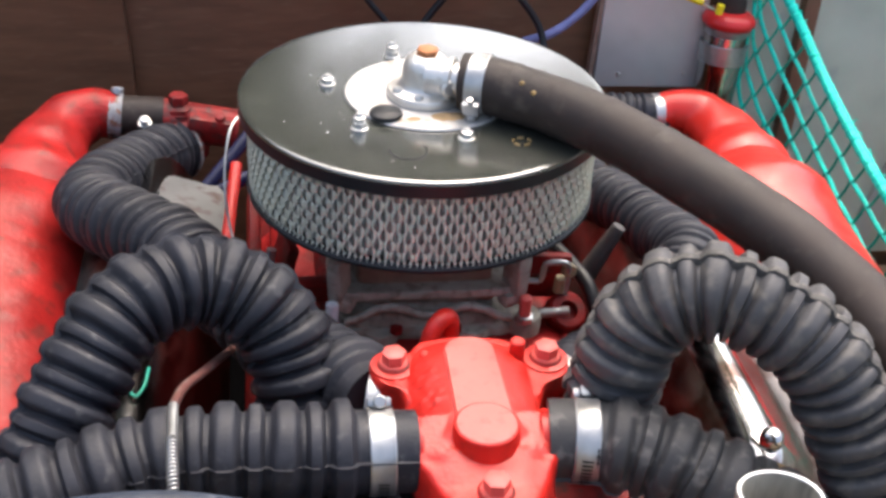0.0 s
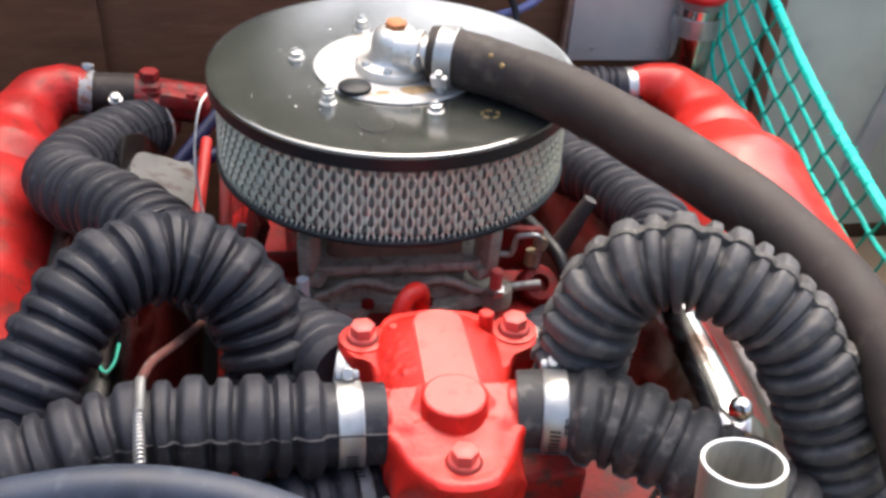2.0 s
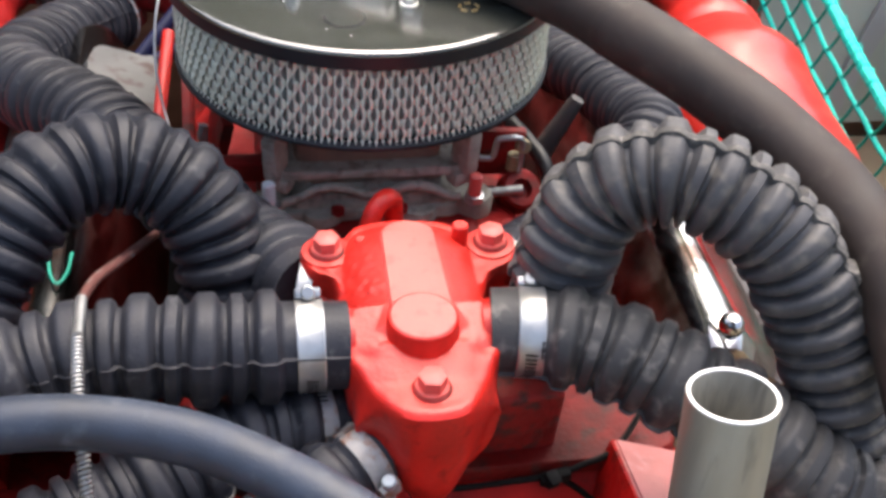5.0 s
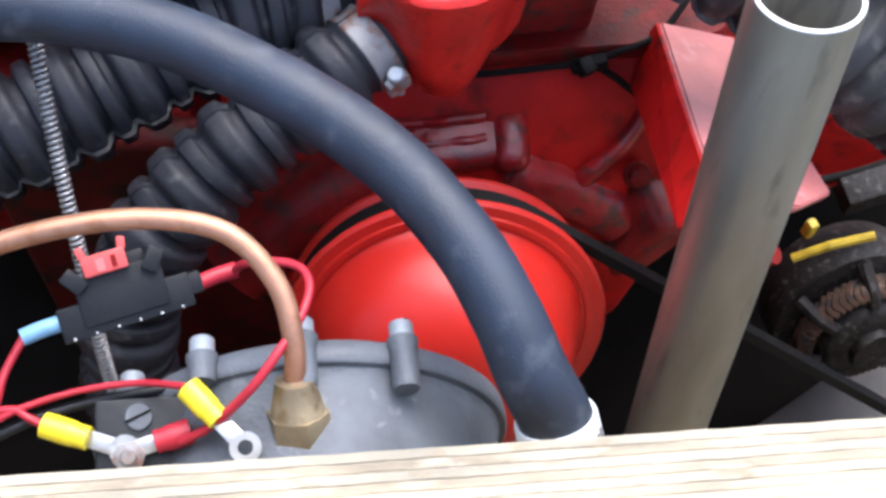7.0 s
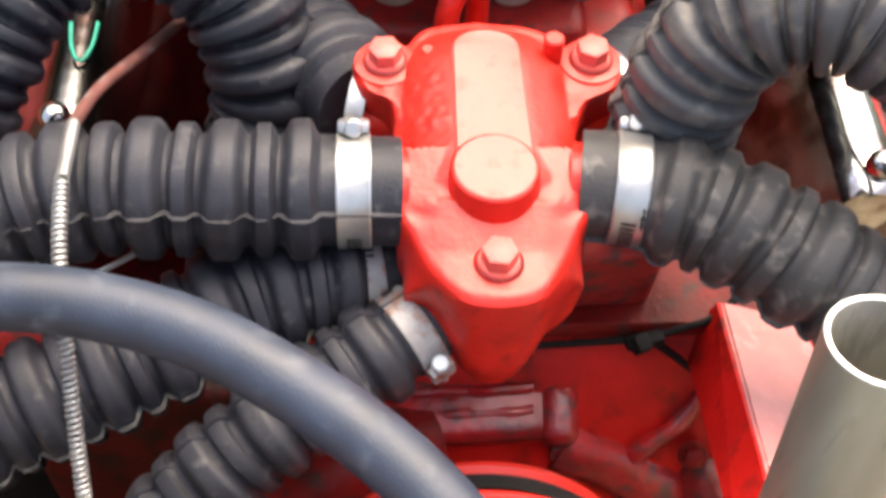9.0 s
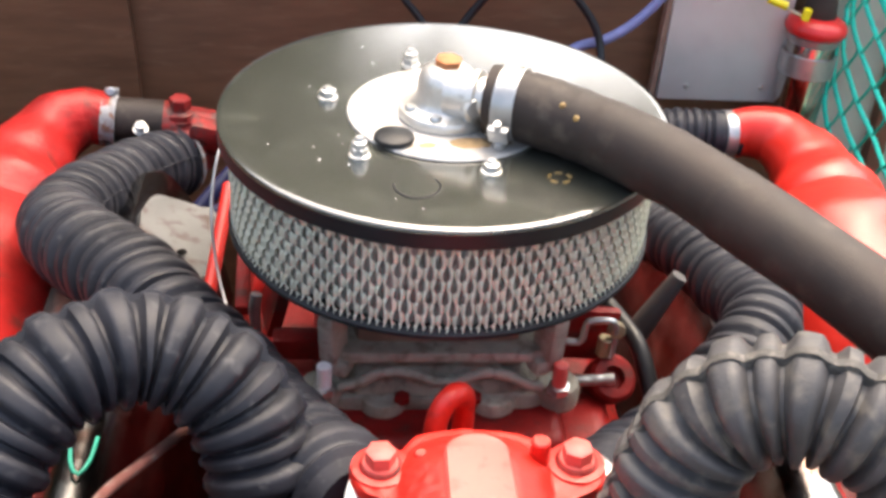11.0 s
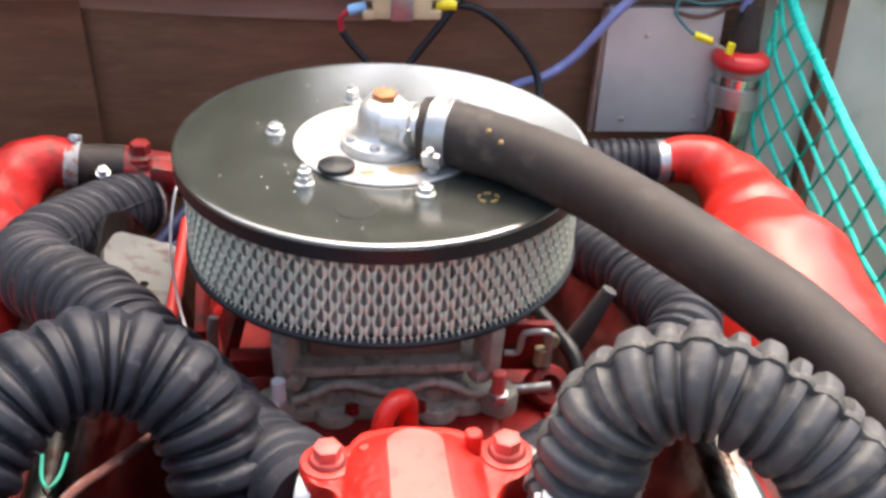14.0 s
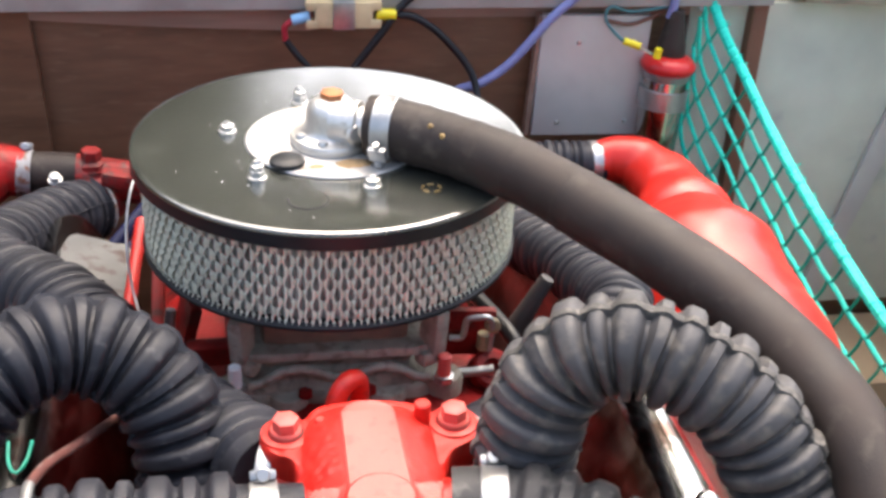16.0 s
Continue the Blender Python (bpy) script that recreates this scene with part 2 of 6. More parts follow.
# ---- builders ----
def mesh_of(name, bm, material, smooth=True):
    me = bpy.data.meshes.new(name)
    bmesh.ops.recalc_face_normals(bm, faces=bm.faces)
    bm.to_mesh(me)
    bm.free()
    me.materials.append(material)
    for p in me.polygons:
        p.use_smooth = smooth
    if smooth:
        me.set_sharp_from_angle(angle=radians(42))
    return me


def part(name, bm, material, parent=None, label="", smooth=True):
    ob = new(name, mesh_of(name, bm, material, smooth))
    if parent:
        ob.parent = parent
        ob.matrix_parent_inverse = parent.matrix_basis.inverted()
    return tagged(ob, label)


def thing(name, at, label, category, group="", kind=""):
    ob = new(name)
    ob.empty_display_size = 0.02
    ob.location = at
    return tagged(ob, label, category, group, kind)


def box(bm, centre, size, turn=(0, 0, 0), bevel=0.002, segments=2):
    g = bmesh.ops.create_cube(bm, size=1)["verts"]
    m = pose(*centre, *turn) @ Matrix.Diagonal((*size, 1))
    bmesh.ops.transform(bm, matrix=m, verts=g)
    if bevel:
        e = list({e for v in g for e in v.link_edges})
        bmesh.ops.bevel(bm, geom=e, offset=bevel, segments=segments, affect="EDGES", profile=0.6)
    return bm


def turned(axis):
    return Vector((0, 0, 1)).rotation_difference(Vector(axis).normalized()).to_matrix().to_4x4()


def lathe(bm, profile, at=(0, 0, 0), axis=(0, 0, 1), segs=32, wobble=0.0, closed=True):
    """Turns rows of (radius, height) round an axis."""
    m = Matrix.Translation(at) @ turned(axis)
    rings = []
    for r, h in profile:
        if r < 1e-6:
            rings.append([bm.verts.new(m @ Vector((0, 0, h)))])
            continue
        rings.append([bm.verts.new(m @ Vector((r * math.cos(a), r * math.sin(a), h)))
                      for a in (2 * math.pi * k / segs for k in range(segs))])
    for a, b in zip(rings, rings[1:]):
        for k in range(segs):
            q = [a[k % len(a)], a[(k + 1) % len(a)], b[(k + 1) % len(b)], b[k % len(b)]]
            q = list(dict.fromkeys(q))
            if len(q) > 2:
                bm.faces.new(q)
    return bm


def rounded(r, h0, h1, c=0.001):
    return [(0, h0), (r - c, h0), (r, h0 + c), (r, h1 - c), (r - c, h1), (0, h1)]


def hexagon(bm, at, axis, across, height, spin=0.0, c=0.0008):
    r = across / math.sqrt(3)
    m = Matrix.Translation(at) @ turned(axis) @ pose(0, 0, 0, 0, 0, spin)
    rows = [(r, 0), (r, height - c), (r - 1.6 * c, height)]
    rings = [[bm.verts.new(m @ Vector((q * math.cos(math.pi / 3 * k), q * math.sin(math.pi / 3 * k), h))) for k in range(6)] for q, h in rows]
    for a, b in zip(rings, rings[1:]):
        for k in range(6):
            bm.faces.new((a[k], a[(k + 1) % 6], b[(k + 1) % 6], b[k]))
    bm.faces.new(rings[-1])
    bm.faces.new(rings[0][::-1])
    return bm


def glide(nodes, step):
    """Even points along a smooth curve through the nodes."""
    p = [Vector(n) for n in nodes]
    p = [2 * p[0] - p[1]] + p + [2 * p[-1] - p[-2]]
    fine = []
    for i in range(1, len(p) - 2):
        for k in range(40):
            t = k / 40
            a, b, c, d = p[i - 1], p[i], p[i + 1], p[i + 2]
            fine.append(0.5 * (2 * b + (c - a) * t + (2 * a - 5 * b + 4 * c - d) * t * t + (3 * b - a - 3 * c + d) * t ** 3))
    fine.append(p[-2])
    total = sum((b - a).length for a, b in zip(fine, fine[1:]))
    count = max(2, round(total / step))
    out, far, want, gap = [fine[0]], 0.0, 1, total / count
    for a, b in zip(fine, fine[1:]):
        d = (b - a).length
        while want <= count and far + d >= want * gap - 1e-9:
            out.append(a.lerp(b, min(1, (want * gap - far) / max(d, 1e-9))))
            want += 1
        far += d
    return out, gap, total


def frames(points, up=(0, 0, 1)):
    """Tangent, side and normal at each point, carried along without twist."""
    tans = [(points[min(i + 1, len(points) - 1)] - points[max(i - 1, 0)]).normalized() for i in range(len(points))]
    n = Vector(up) - tans[0] * tans[0].dot(Vector(up))
    if n.length < 1e-3:
        n = Vector((0, 1, 0)) - tans[0] * tans[0].dot(Vector((0, 1, 0)))
    n.normalize()
    out = []
    for t in tans:
        n = (n - t * n.dot(t)).normalized()
        out.append((t, t.cross(n), n))
    return out


def tube(bm, nodes, radius, step=0.006, segs=16, up=(0, 0, 1), caps=True, squash=None):
    points, gap, total = glide(nodes, step)
    rows = frames(points, up)
    f = radius if callable(radius) else (lambda s, total: radius)
    rings = []
    for i, (p, (t, s, n)) in enumerate(zip(points, rows)):
        r = f(i * gap, total)
        rings.append([bm.verts.new(p + r * (math.cos(a) * n + math.sin(a) * s)) for a in (2 * math.pi * k / segs for k in range(segs))])
    for a, b in zip(rings, rings[1:]):
        for k in range(segs):
            bm.faces.new((a[k], a[(k + 1) % segs], b[(k + 1) % segs], b[k]))
    if caps:
        bm.faces.new(rings[0][::-1])
        bm.faces.new(rings[-1])
    return points, rows, gap, total


def ribs(top, groove, pitch, cuff_a=0.0, cuff_b=0.0, cuff=None, lead=0.0):
    """Radius along a hose: a wide round rib, then a lower flat one."""
    cuff = cuff or groove

    def f(s, total):
        if s < cuff_a or total - s < cuff_b:
            return cuff
        u = ((s + lead) % pitch) / pitch
        wide, slim = abs(u - 0.3) * pitch, abs(u - 0.8) * pitch
        h = math.exp(-(wide / (0.215 * pitch)) ** 6)
        g = 0.76 * math.exp(-(slim / (0.135 * pitch)) ** 8)
        fade = min(1, (s - cuff_a) / 0.006 if cuff_a else 1, (total - s - cuff_b) / 0.006 if cuff_b else 1)
        return groove + (top - groove) * max(h, g) * fade + (cuff - groove) * (1 - fade)
    return f


def corrugated(nodes, top, groove, pitch, label, material=None, cuff_a=0.0, cuff_b=0.0, cuff=None, lead=0.0, seams=(), up=(0, 0, 1), segs=36, flat=0.0005, seam_material=None):
    material = material or RUBBER
    f = ribs(top, groove, pitch, cuff_a, cuff_b, cuff, lead)
    hose = thing("corrugated_hose", nodes[0], label, "hose", "corrugated water hoses")
    bm = bmesh.new()
    points, rows, gap, total = tube(bm, nodes, f, 0.0018, segs, up)
    for v in bm.verts:
        v.co += 0.0016 * noise.noise_vector(v.co * 24)
    part("hose_wall", bm, material, hose)
    for angle in seams:
        bm = bmesh.new()
        last = None
        for i, (p, (t, s, n)) in enumerate(zip(points, rows)):
            if i % 2:
                continue
            r, a = f(i * gap, total), radians(angle)
            d, e = math.cos(a) * n + math.sin(a) * s, -math.sin(a) * n + math.cos(a) * s
            high = max(r, groove + 0.4 * (top - groove) * (flat > 0.001)) + 0.0017 + 0.0012 * noise.noise(p * 60)
            foot = flat + 0.0012
            now = [bm.verts.new(p + d * (r - 0.002) - e * foot), bm.verts.new(p + d * high - e * flat),
                   bm.verts.new(p + d * high + e * flat), bm.verts.new(p + d * (r - 0.002) + e * foot)]
            if last:
                for k in range(3):
                    bm.faces.new((last[k], last[k + 1], now[k + 1], now[k]))
            last = now
        part("moulding_seam", bm, seam_material or material, hose)
    return hose


def clamp(at, axis, r, width, screw_angle, label, material=None, up=(0, 0, 1), screw=True, group="hose clamps"):
    """A worm-drive clamp: band, slotted stretch, housing and screw."""
    material = material or STEEL
    c = thing("hose_clamp", at, label, "clamp", group)
    ax = Vector(axis).normalized()
    h = width / 2
    bm = bmesh.new()
    lathe(bm, [(r - 0.001, -h), (r + 0.0012, -h), (r + 0.0016, -h + 0.001), (r + 0.0012, -h + 0.002), (r + 0.0012, h - 0.002),
               (r + 0.0016, h - 0.001), (r + 0.0012, h), (r - 0.001, h)], at, ax, 40)
    band = part("band", bm, material, c)
    if screw:
        n = Vector(up) - ax * ax.dot(Vector(up))
        n.normalize()
        s = ax.cross(n)
        a = radians(screw_angle)
        d, e = math.cos(a) * n + math.sin(a) * s, -math.sin(a) * n + math.cos(a) * s
        turn = Matrix((ax, e, d)).transposed().to_4x4()
        where = Vector(at) + d * (r + 0.005)
        bm = bmesh.new()
        box(bm, (0, 0, 0), (width * 0.95, 0.014, 0.007), bevel=0.002)
        bmesh.ops.transform(bm, matrix=Matrix.Translation(where) @ turn, verts=bm.verts)
        shell = part("screw_housing", bm, material, c)
        bm = bmesh.new()
        lathe(bm, [(0, -0.012), (0.003, -0.012), (0.003, 0.006), (0.0045, 0.0065), (0.005, 0.008), (0.005, 0.0125), (0.004, 0.0135), (0, 0.0135)], where, e, 14)
        part("screw", bm, SCREW if material is STEEL_RUSTY else material, shell)
        for k in range(-7, 8):
            b = a + radians(180) + k * 0.11
            dd, ee = math.cos(b) * n + math.sin(b) * s, -math.sin(b) * n + math.cos(b) * s
            bm = bmesh.new()
            v = [bm.verts.new(Vector(at) + dd * (r + 0.0018) + ax * x * width * 0.22 + ee * y) for x, y in ((-1, -0.0007), (1, -0.0002), (1, 0.0012), (-1, 0.0007))]
            bm.faces.new(v)
            part("band_slot", bm, DARK, band)
    return c


def bolt(parent, at, axis, across, height, washer, material, spin=0.0, name="bolt"):
    bm = bmesh.new()
    ax = Vector(axis).normalized()
    lathe(bm, [(0, 0), (washer, 0), (washer, 0.0012), (washer - 0.0006, 0.0018), (0, 0.0018)], at, ax, 24)
    hexagon(bm, Vector(at) + ax * 0.0018, ax, across, height, spin)
    return part(name, bm, material, parent)


def shift(ob, x, y, z):
    """Moves a finished thing with all its parts."""
    ob.location += Vector((x, y, z))
    return ob


def strand(nodes, r, name, material, label, category="wire", group="", segs=10, step=0.005):
    bm = bmesh.new()
    tube(bm, nodes, r, step, segs)
    return tagged(part(name, bm, material), label, category, group)


def leaves(bm, centre, size, count, leaf):
    for _ in range(count):
        p = Vector([c + random.gauss(0, 0.42) * d for c, d in zip(centre, size)])
        p.z = max(0.02, p.z)
        a, b = Vector([random.uniform(-1, 1) for _ in range(3)]).normalized(), Vector([random.uniform(-1, 1) for _ in range(3)]).normalized()
        b = (b - a * a.dot(b)).normalized()
        w = leaf * random.uniform(0.6, 1.3)
        bm.faces.new([bm.verts.new(p + q) for q in (a * w, b * w * 0.45, -a * w, -b * w * 0.45)])


# ---- setting ----
def slab(name, centre, size, material, label, category, bevel=0.003, turn=(0, 0, 0)):
    bm = bmesh.new()
    box(bm, centre, size, turn, bevel)
    return tagged(part(name, bm, material), label, category, kind="structure")


def sheet(name, x0, x1, y0, y1, z, material, label, category, n=2):
    bm = bmesh.new()
    rows = [[bm.verts.new((x0 + (x1 - x0) * i / n, y0 + (y1 - y0) * j / n, z)) for i in range(n + 1)] for j in range(n + 1)]
    for j in range(n):
        for i in range(n):
            bm.faces.new((rows[j][i], rows[j][i + 1], rows[j + 1][i + 1], rows[j + 1][i]))
    return tagged(part(name, bm, material), label, category, kind="structure")


sheet("ground", -400, 400, -400, 400, -0.02, SOIL, "grey gravel ground round the engine bay", "ground", 8)
slab("floor", (0.05, -0.05, 0.02), (1.9, 1.5, 0.04), DARK, "near-black floor of the engine bay", "floor")
WALL_Y = 0.64
slab("wall_rear", (0.1, WALL_Y + 0.025, 0.40), (2.1, 0.05, 0.72), WOOD, "brown stained plywood bulkhead behind the engine", "wall")
slab("wall_left", (-0.93, -0.05, 0.38), (0.04, 1.38, 0.68), WOOD, "brown stained plywood side of the bay", "wall")
slab("wall_right", (1.07, -0.03, 0.40), (0.04, 1.32, 0.72), WALL, "grey green painted side panel of the bay", "wall")
slab("trim", (-0.13, WALL_Y - 0.022, 0.795), (1.64, 0.05, 0.15), BEAM, "grey painted beam along the bulkhead top", "beam", 0.004)

slab("panel", (0.818, WALL_Y - 0.008, 0.45), (0.484, 0.016, 0.53), WALL, "grey green painted panel at the bay corner", "panel", 0.002)
slab("panel_strip", (0.90, WALL_Y - 0.022, 0.38), (0.035, 0.010, 0.36), PLATE, "pale grey strip on the corner panel", "trim", 0.002, (0, 14, 0))
slab("ledge", (0.93, WALL_Y - 0.01, 0.735), (0.40, 0.10, 0.035), PLY, "pale ledge on top of the side panel", "ledge", 0.006, (0, 3, 0))
slab("corner_board", (0.88, WALL_Y - 0.12, 0.10), (0.38, 0.20, 0.12), TAN, "tan board at the foot of the corner panel", "board", 0.004)
# Unseen hedge, added to darken the left of the lid's reflection
hedge = thing("hedge", (-3.0, 3.5, 0), "unseen dark green leafy hedge added beyond the bulkhead", "hedge", kind="stuff")
for k in range(10):
    bm = bmesh.new()
    leaves(bm, (-0.45 - 0.62 * k, 4.3 - 0.40 * k, 1.5), (0.85 if k else 0.5, 0.7, 2.2), 2200, 0.13)
    part("leaf_clump", bm, LEAF, hedge, smooth=False)
# Unseen tree, added to keep the high sky out of the lid's reflection
tree = thing("tree", (-3.2, 5.4, 0), "unseen leafy tree added over the hedge beyond the bulkhead", "tree")
bm = bmesh.new()
tube(bm, [(-3.2, 5.4, -0.05), (-3.15, 5.4, 1.5), (-2.9, 5.4, 3.0), (-2.3, 5.4, 4.2), (-1.5, 5.5, 5.0)], lambda q, w: 0.16 - 0.11 * q / w, 0.2, 14)
part("trunk", bm, BARK, tree)
for nodes in ([(-2.6, 5.4, 3.7), (-1.4, 5.3, 4.2), (0.0, 5.3, 4.6), (1.6, 5.4, 4.9)], [(-2.9, 5.4, 3.1), (-3.6, 5.5, 4.2), (-4.0, 5.6, 5.2)], [(-2.0, 5.4, 4.6), (-0.8, 5.6, 5.6), (0.6, 5.6, 6.2)]):
    bm = bmesh.new()
    tube(bm, nodes, lambda q, w: 0.07 - 0.05 * q / w, 0.2, 10)
    part("limb", bm, BARK, tree)
for k in range(14):
    bm = bmesh.new()
    leaves(bm, (-3.4 + 0.44 * k, 5.4 + 0.25 * math.sin(k * 2.1), 4.9 + 0.35 * math.sin(k * 1.3)), (0.9, 0.8, 1.55), 1500, 0.14)
    part("crown", bm, LEAF, tree, smooth=False)

# overlapping boards on the bulkhead
panels = thing("board_panel", (-0.62, WALL_Y - 0.012, 0.3), "brown stained board screwed over the bulkhead", "board", kind="structure")
bm = bmesh.new()
v = [(-0.93, 0.3), (-0.337, 0.3), (-0.344, 0.56), (-0.353, 0.725), (-0.93, 0.725)]
front = [bm.verts.new((x, WALL_Y - 0.016, z)) for x, z in v]
back = [bm.verts.new((x, WALL_Y - 0.002, z)) for x, z in v]
bm.faces.new(front)
for k in range(5):
    bm.faces.new((front[k], back[k], back[(k + 1) % 5], front[(k + 1) % 5]))
part("board", bm, WOOD, panels, smooth=False)
bm = bmesh.new()
v = [(-0.36, 0.735), (0.62, 0.735), (0.62, 0.696), (0.10, 0.697), (0.02, 0.679), (-0.18, 0.687), (-0.36, 0.699)]
front = [bm.verts.new((x, WALL_Y - 0.014, z)) for x, z in v]
back = [bm.verts.new((x, WALL_Y - 0.002, z)) for x, z in v]
bm.faces.new(front)
for k in range(7):
    bm.faces.new((front[k], back[k], back[(k + 1) % 7], front[(k + 1) % 7]))
tagged(part("trim_strip", bm, WOOD_EDGE, smooth=False), "pale raw plywood strip under the beam", "trim", kind="structure")

# front plank: plywood, its plies showing along the top edge
plank = thing("front_plank", (0, -0.75, 0.35), "pale plywood plank edge across the front of the bay", "plank", kind="structure")
for k in range(9):
    y = -0.7255 - 0.0045 * k
    bm = bmesh.new()
    box(bm, (-0.02, y - 0.00225, 0.375), (1.75, 0.0044, 0.726 - (0.0003 if k % 2 else 0)), (0, 3.9, 0), bevel=0.0004, segments=1)
    bmesh.ops.subdivide_edges(bm, edges=[e for e in bm.edges if abs(e.verts[0].co.x - e.verts[1].co.x) > 1], cuts=220)
    for v in bm.verts:
        if v.co.z > 0.5:
            v.co.z += 0.0005 * noise.noise(Vector((v.co.x * 45, k * 3.1, 0))) + 0.0003 * noise.noise(Vector((v.co.x * 190, k * 5.3, 4)))
            v.co.y += 0.0004 * noise.noise(Vector((v.co.x * 60, 7, 0)))
    part("ply", bm, PLY_DARK if k % 2 else PLY, plank, smooth=False)

# ---- air cleaner ----
LID_Z, LID_R = 0.80, 0.178
cleaner = thing("air_cleaner", (0, 0, 0.70), "round air cleaner with glossy black lid and silver mesh element", "air cleaner")
bm = bmesh.new()
lathe(bm, [(0, LID_Z + 0.001), (0.10, LID_Z + 0.001), (LID_R - 0.006, LID_Z + 0.0006), (LID_R - 0.0010, LID_Z + 0.0003), (LID_R - 0.0003, LID_Z - 0.0004), (LID_R, LID_Z - 0.0030),
           (LID_R - 0.004, LID_Z - 0.0045), (LID_R - 0.012, LID_Z - 0.006), (0, LID_Z - 0.006)], segs=96)
lid = part("lid", bm, BLACK_GLOSS, cleaner, "glossy black painted steel lid")
bm = bmesh.new()
lathe(bm, [(LID_R - 0.003, LID_Z - 0.0031), (LID_R, LID_Z - 0.0031), (LID_R, LID_Z - 0.0145), (LID_R - 0.0015, LID_Z - 0.0160), (LID_R - 0.004, LID_Z - 0.0145), (LID_R - 0.004, LID_Z - 0.0045)], segs=96)
part("lid_skirt", bm, BLACK, lid, "dull black turned-down skirt")
EL_TOP, EL_BOT, EL_R = LID_Z - 0.012, 0.708, 0.168
bm = bmesh.new()
rows = []
folds = 220
for z in (EL_BOT, EL_TOP):
    rows.append([bm.verts.new(((EL_R - 0.006 - 0.004 * (k % 2)) * math.cos(2 * math.pi * k / folds), (EL_R - 0.006 - 0.004 * (k % 2)) * math.sin(2 * math.pi * k / folds), z)) for k in range(folds)])
for k in range(folds):
    bm.faces.new((rows[0][k], rows[0][(k + 1) % folds], rows[1][(k + 1) % folds], rows[1][k]))
part("pleated_element", bm, GAUZE, cleaner, "dark pleated filter gauze", smooth=False)

# expanded metal sleeve: wavy strands meeting in turn
bm = bmesh.new()
CELLS, ROWS_UP = 94, 8
high = (EL_TOP - EL_BOT) / ROWS_UP
WIDE = 0.112


def on_drum(u, z, out):
    a = 2 * math.pi * u / CELLS
    return Vector(((EL_R + out) * math.cos(a), (EL_R + out) * math.sin(a), z))


for c in range(CELLS * 2):
    prev = None
    for j in range(ROWS_UP * 6 + 1):
        turn = j / 6 + (c % 2)
        wave = max(-1, min(1, 2.1 * (1 - 2 * abs((turn % 2) - 1))))
        u = c * 0.5 + wave * (0.25 - WIDE * 0.9)
        z = EL_BOT + j * high / 6
        now = [bm.verts.new(on_drum(u - WIDE, z, 0.0022 * wave)), bm.verts.new(on_drum(u + WIDE, z, -0.0022 * wave + 0.0004))]
        if prev:
            bm.faces.new((prev[0], prev[1], now[1], now[0]))
        prev = now
me = bpy.data.meshes.new("mesh_sleeve")
bm.to_mesh(me)
bm.free()
me.materials.append(MESH)
sleeve = new("mesh_sleeve", me)
sleeve.parent = cleaner
sleeve.matrix_parent_inverse = cleaner.matrix_basis.inverted()
tagged(sleeve, "silver expanded metal sleeve", kind="stuff")
solid = sleeve.modifiers.new("thickness", "SOLIDIFY")
solid.thickness = 0.0009
bm = bmesh.new()
lathe(bm, [(0.06, 0.692), (0.13, 0.692), (0.162, 0.702), (0.170, 0.704), (0.1725, 0.705), (0.1725, 0.708), (0.171, 0.7095), (0.06, 0.7095)], segs=96)
part("base_pan", bm, BLACK, cleaner, "black steel base pan")
for z in (0.7085, EL_TOP - 0.001):
    bm = bmesh.new()
    lathe(bm, [(EL_R - 0.004, z - 0.003), (EL_R + 0.001, z - 0.003), (EL_R + 0.0025, z), (EL_R + 0.001, z + 0.003), (EL_R - 0.004, z + 0.003)], segs=96)
    part("rubber_edge", bm, BLACK, cleaner)
TOP = LID_Z + 0.0012
for x, y in ((-0.092, 0.019), (-0.023, 0.082), (-0.068, -0.076), (0.027, -0.098), (0.074, 0.060)):
    tall = 0.006 if (x, y) in ((-0.068, -0.076), (-0.023, 0.082)) else 0.0
    bm = bmesh.new()
    lathe(bm, [(0, 0), (0.0082, 0), (0.0082, 0.0014), (0.0066, 0.002), (0, 0.002)], (x, y, TOP), segs=20)
    hexagon(bm, (x, y, TOP + 0.002), (0, 0, 1), 0.0115, 0.0055, random.uniform(0, 60))
    lathe(bm, [(0.0036, 0), (0.0036, 0.0085 + tall), (0.0028, 0.0095 + tall), (0, 0.0095 + tall)], (x, y, TOP), segs=12)
    if tall:
        hexagon(bm, (x, y, TOP + 0.0075), (0, 0, 1), 0.0105, 0.005, random.uniform(0, 60))
    part("lid_nut", bm, ZINC, lid, "bright zinc nut and washer")
bm = bmesh.new()
lathe(bm, [(0, 0), (0.0145, 0), (0.0155, 0.002), (0.0150, 0.0045), (0.0125, 0.006), (0, 0.0065)], (-0.042, -0.056, TOP + 0.002), segs=28)
part("grommet", bm, BLACK, lid, "black rubber grommet")
for x, y, a0, a1 in ((-0.028, -0.119, 170, 405), (0.108, 0.03, 0, 180)):
    bm = bmesh.new()
    tube(bm, [(x + 0.0165 * math.cos(radians(a)), y + 0.0165 * math.sin(radians(a)), TOP - 0.0002) for a in range(a0, a1, 15)], 0.0006, 0.003, 6)
    part("scored_ring", bm, BLACK, lid)
bm = bmesh.new()
for k in range(5):
    a = radians(70 * k)
    tube(bm, [(0.076 + 0.008 * math.cos(a + b), -0.106 + 0.007 * math.sin(a + b), TOP - 0.0001) for b in (0, 0.35, 0.7)], 0.0011, 0.002, 6)
part("gold_mark", bm, GOLD, lid, "worn gold print")

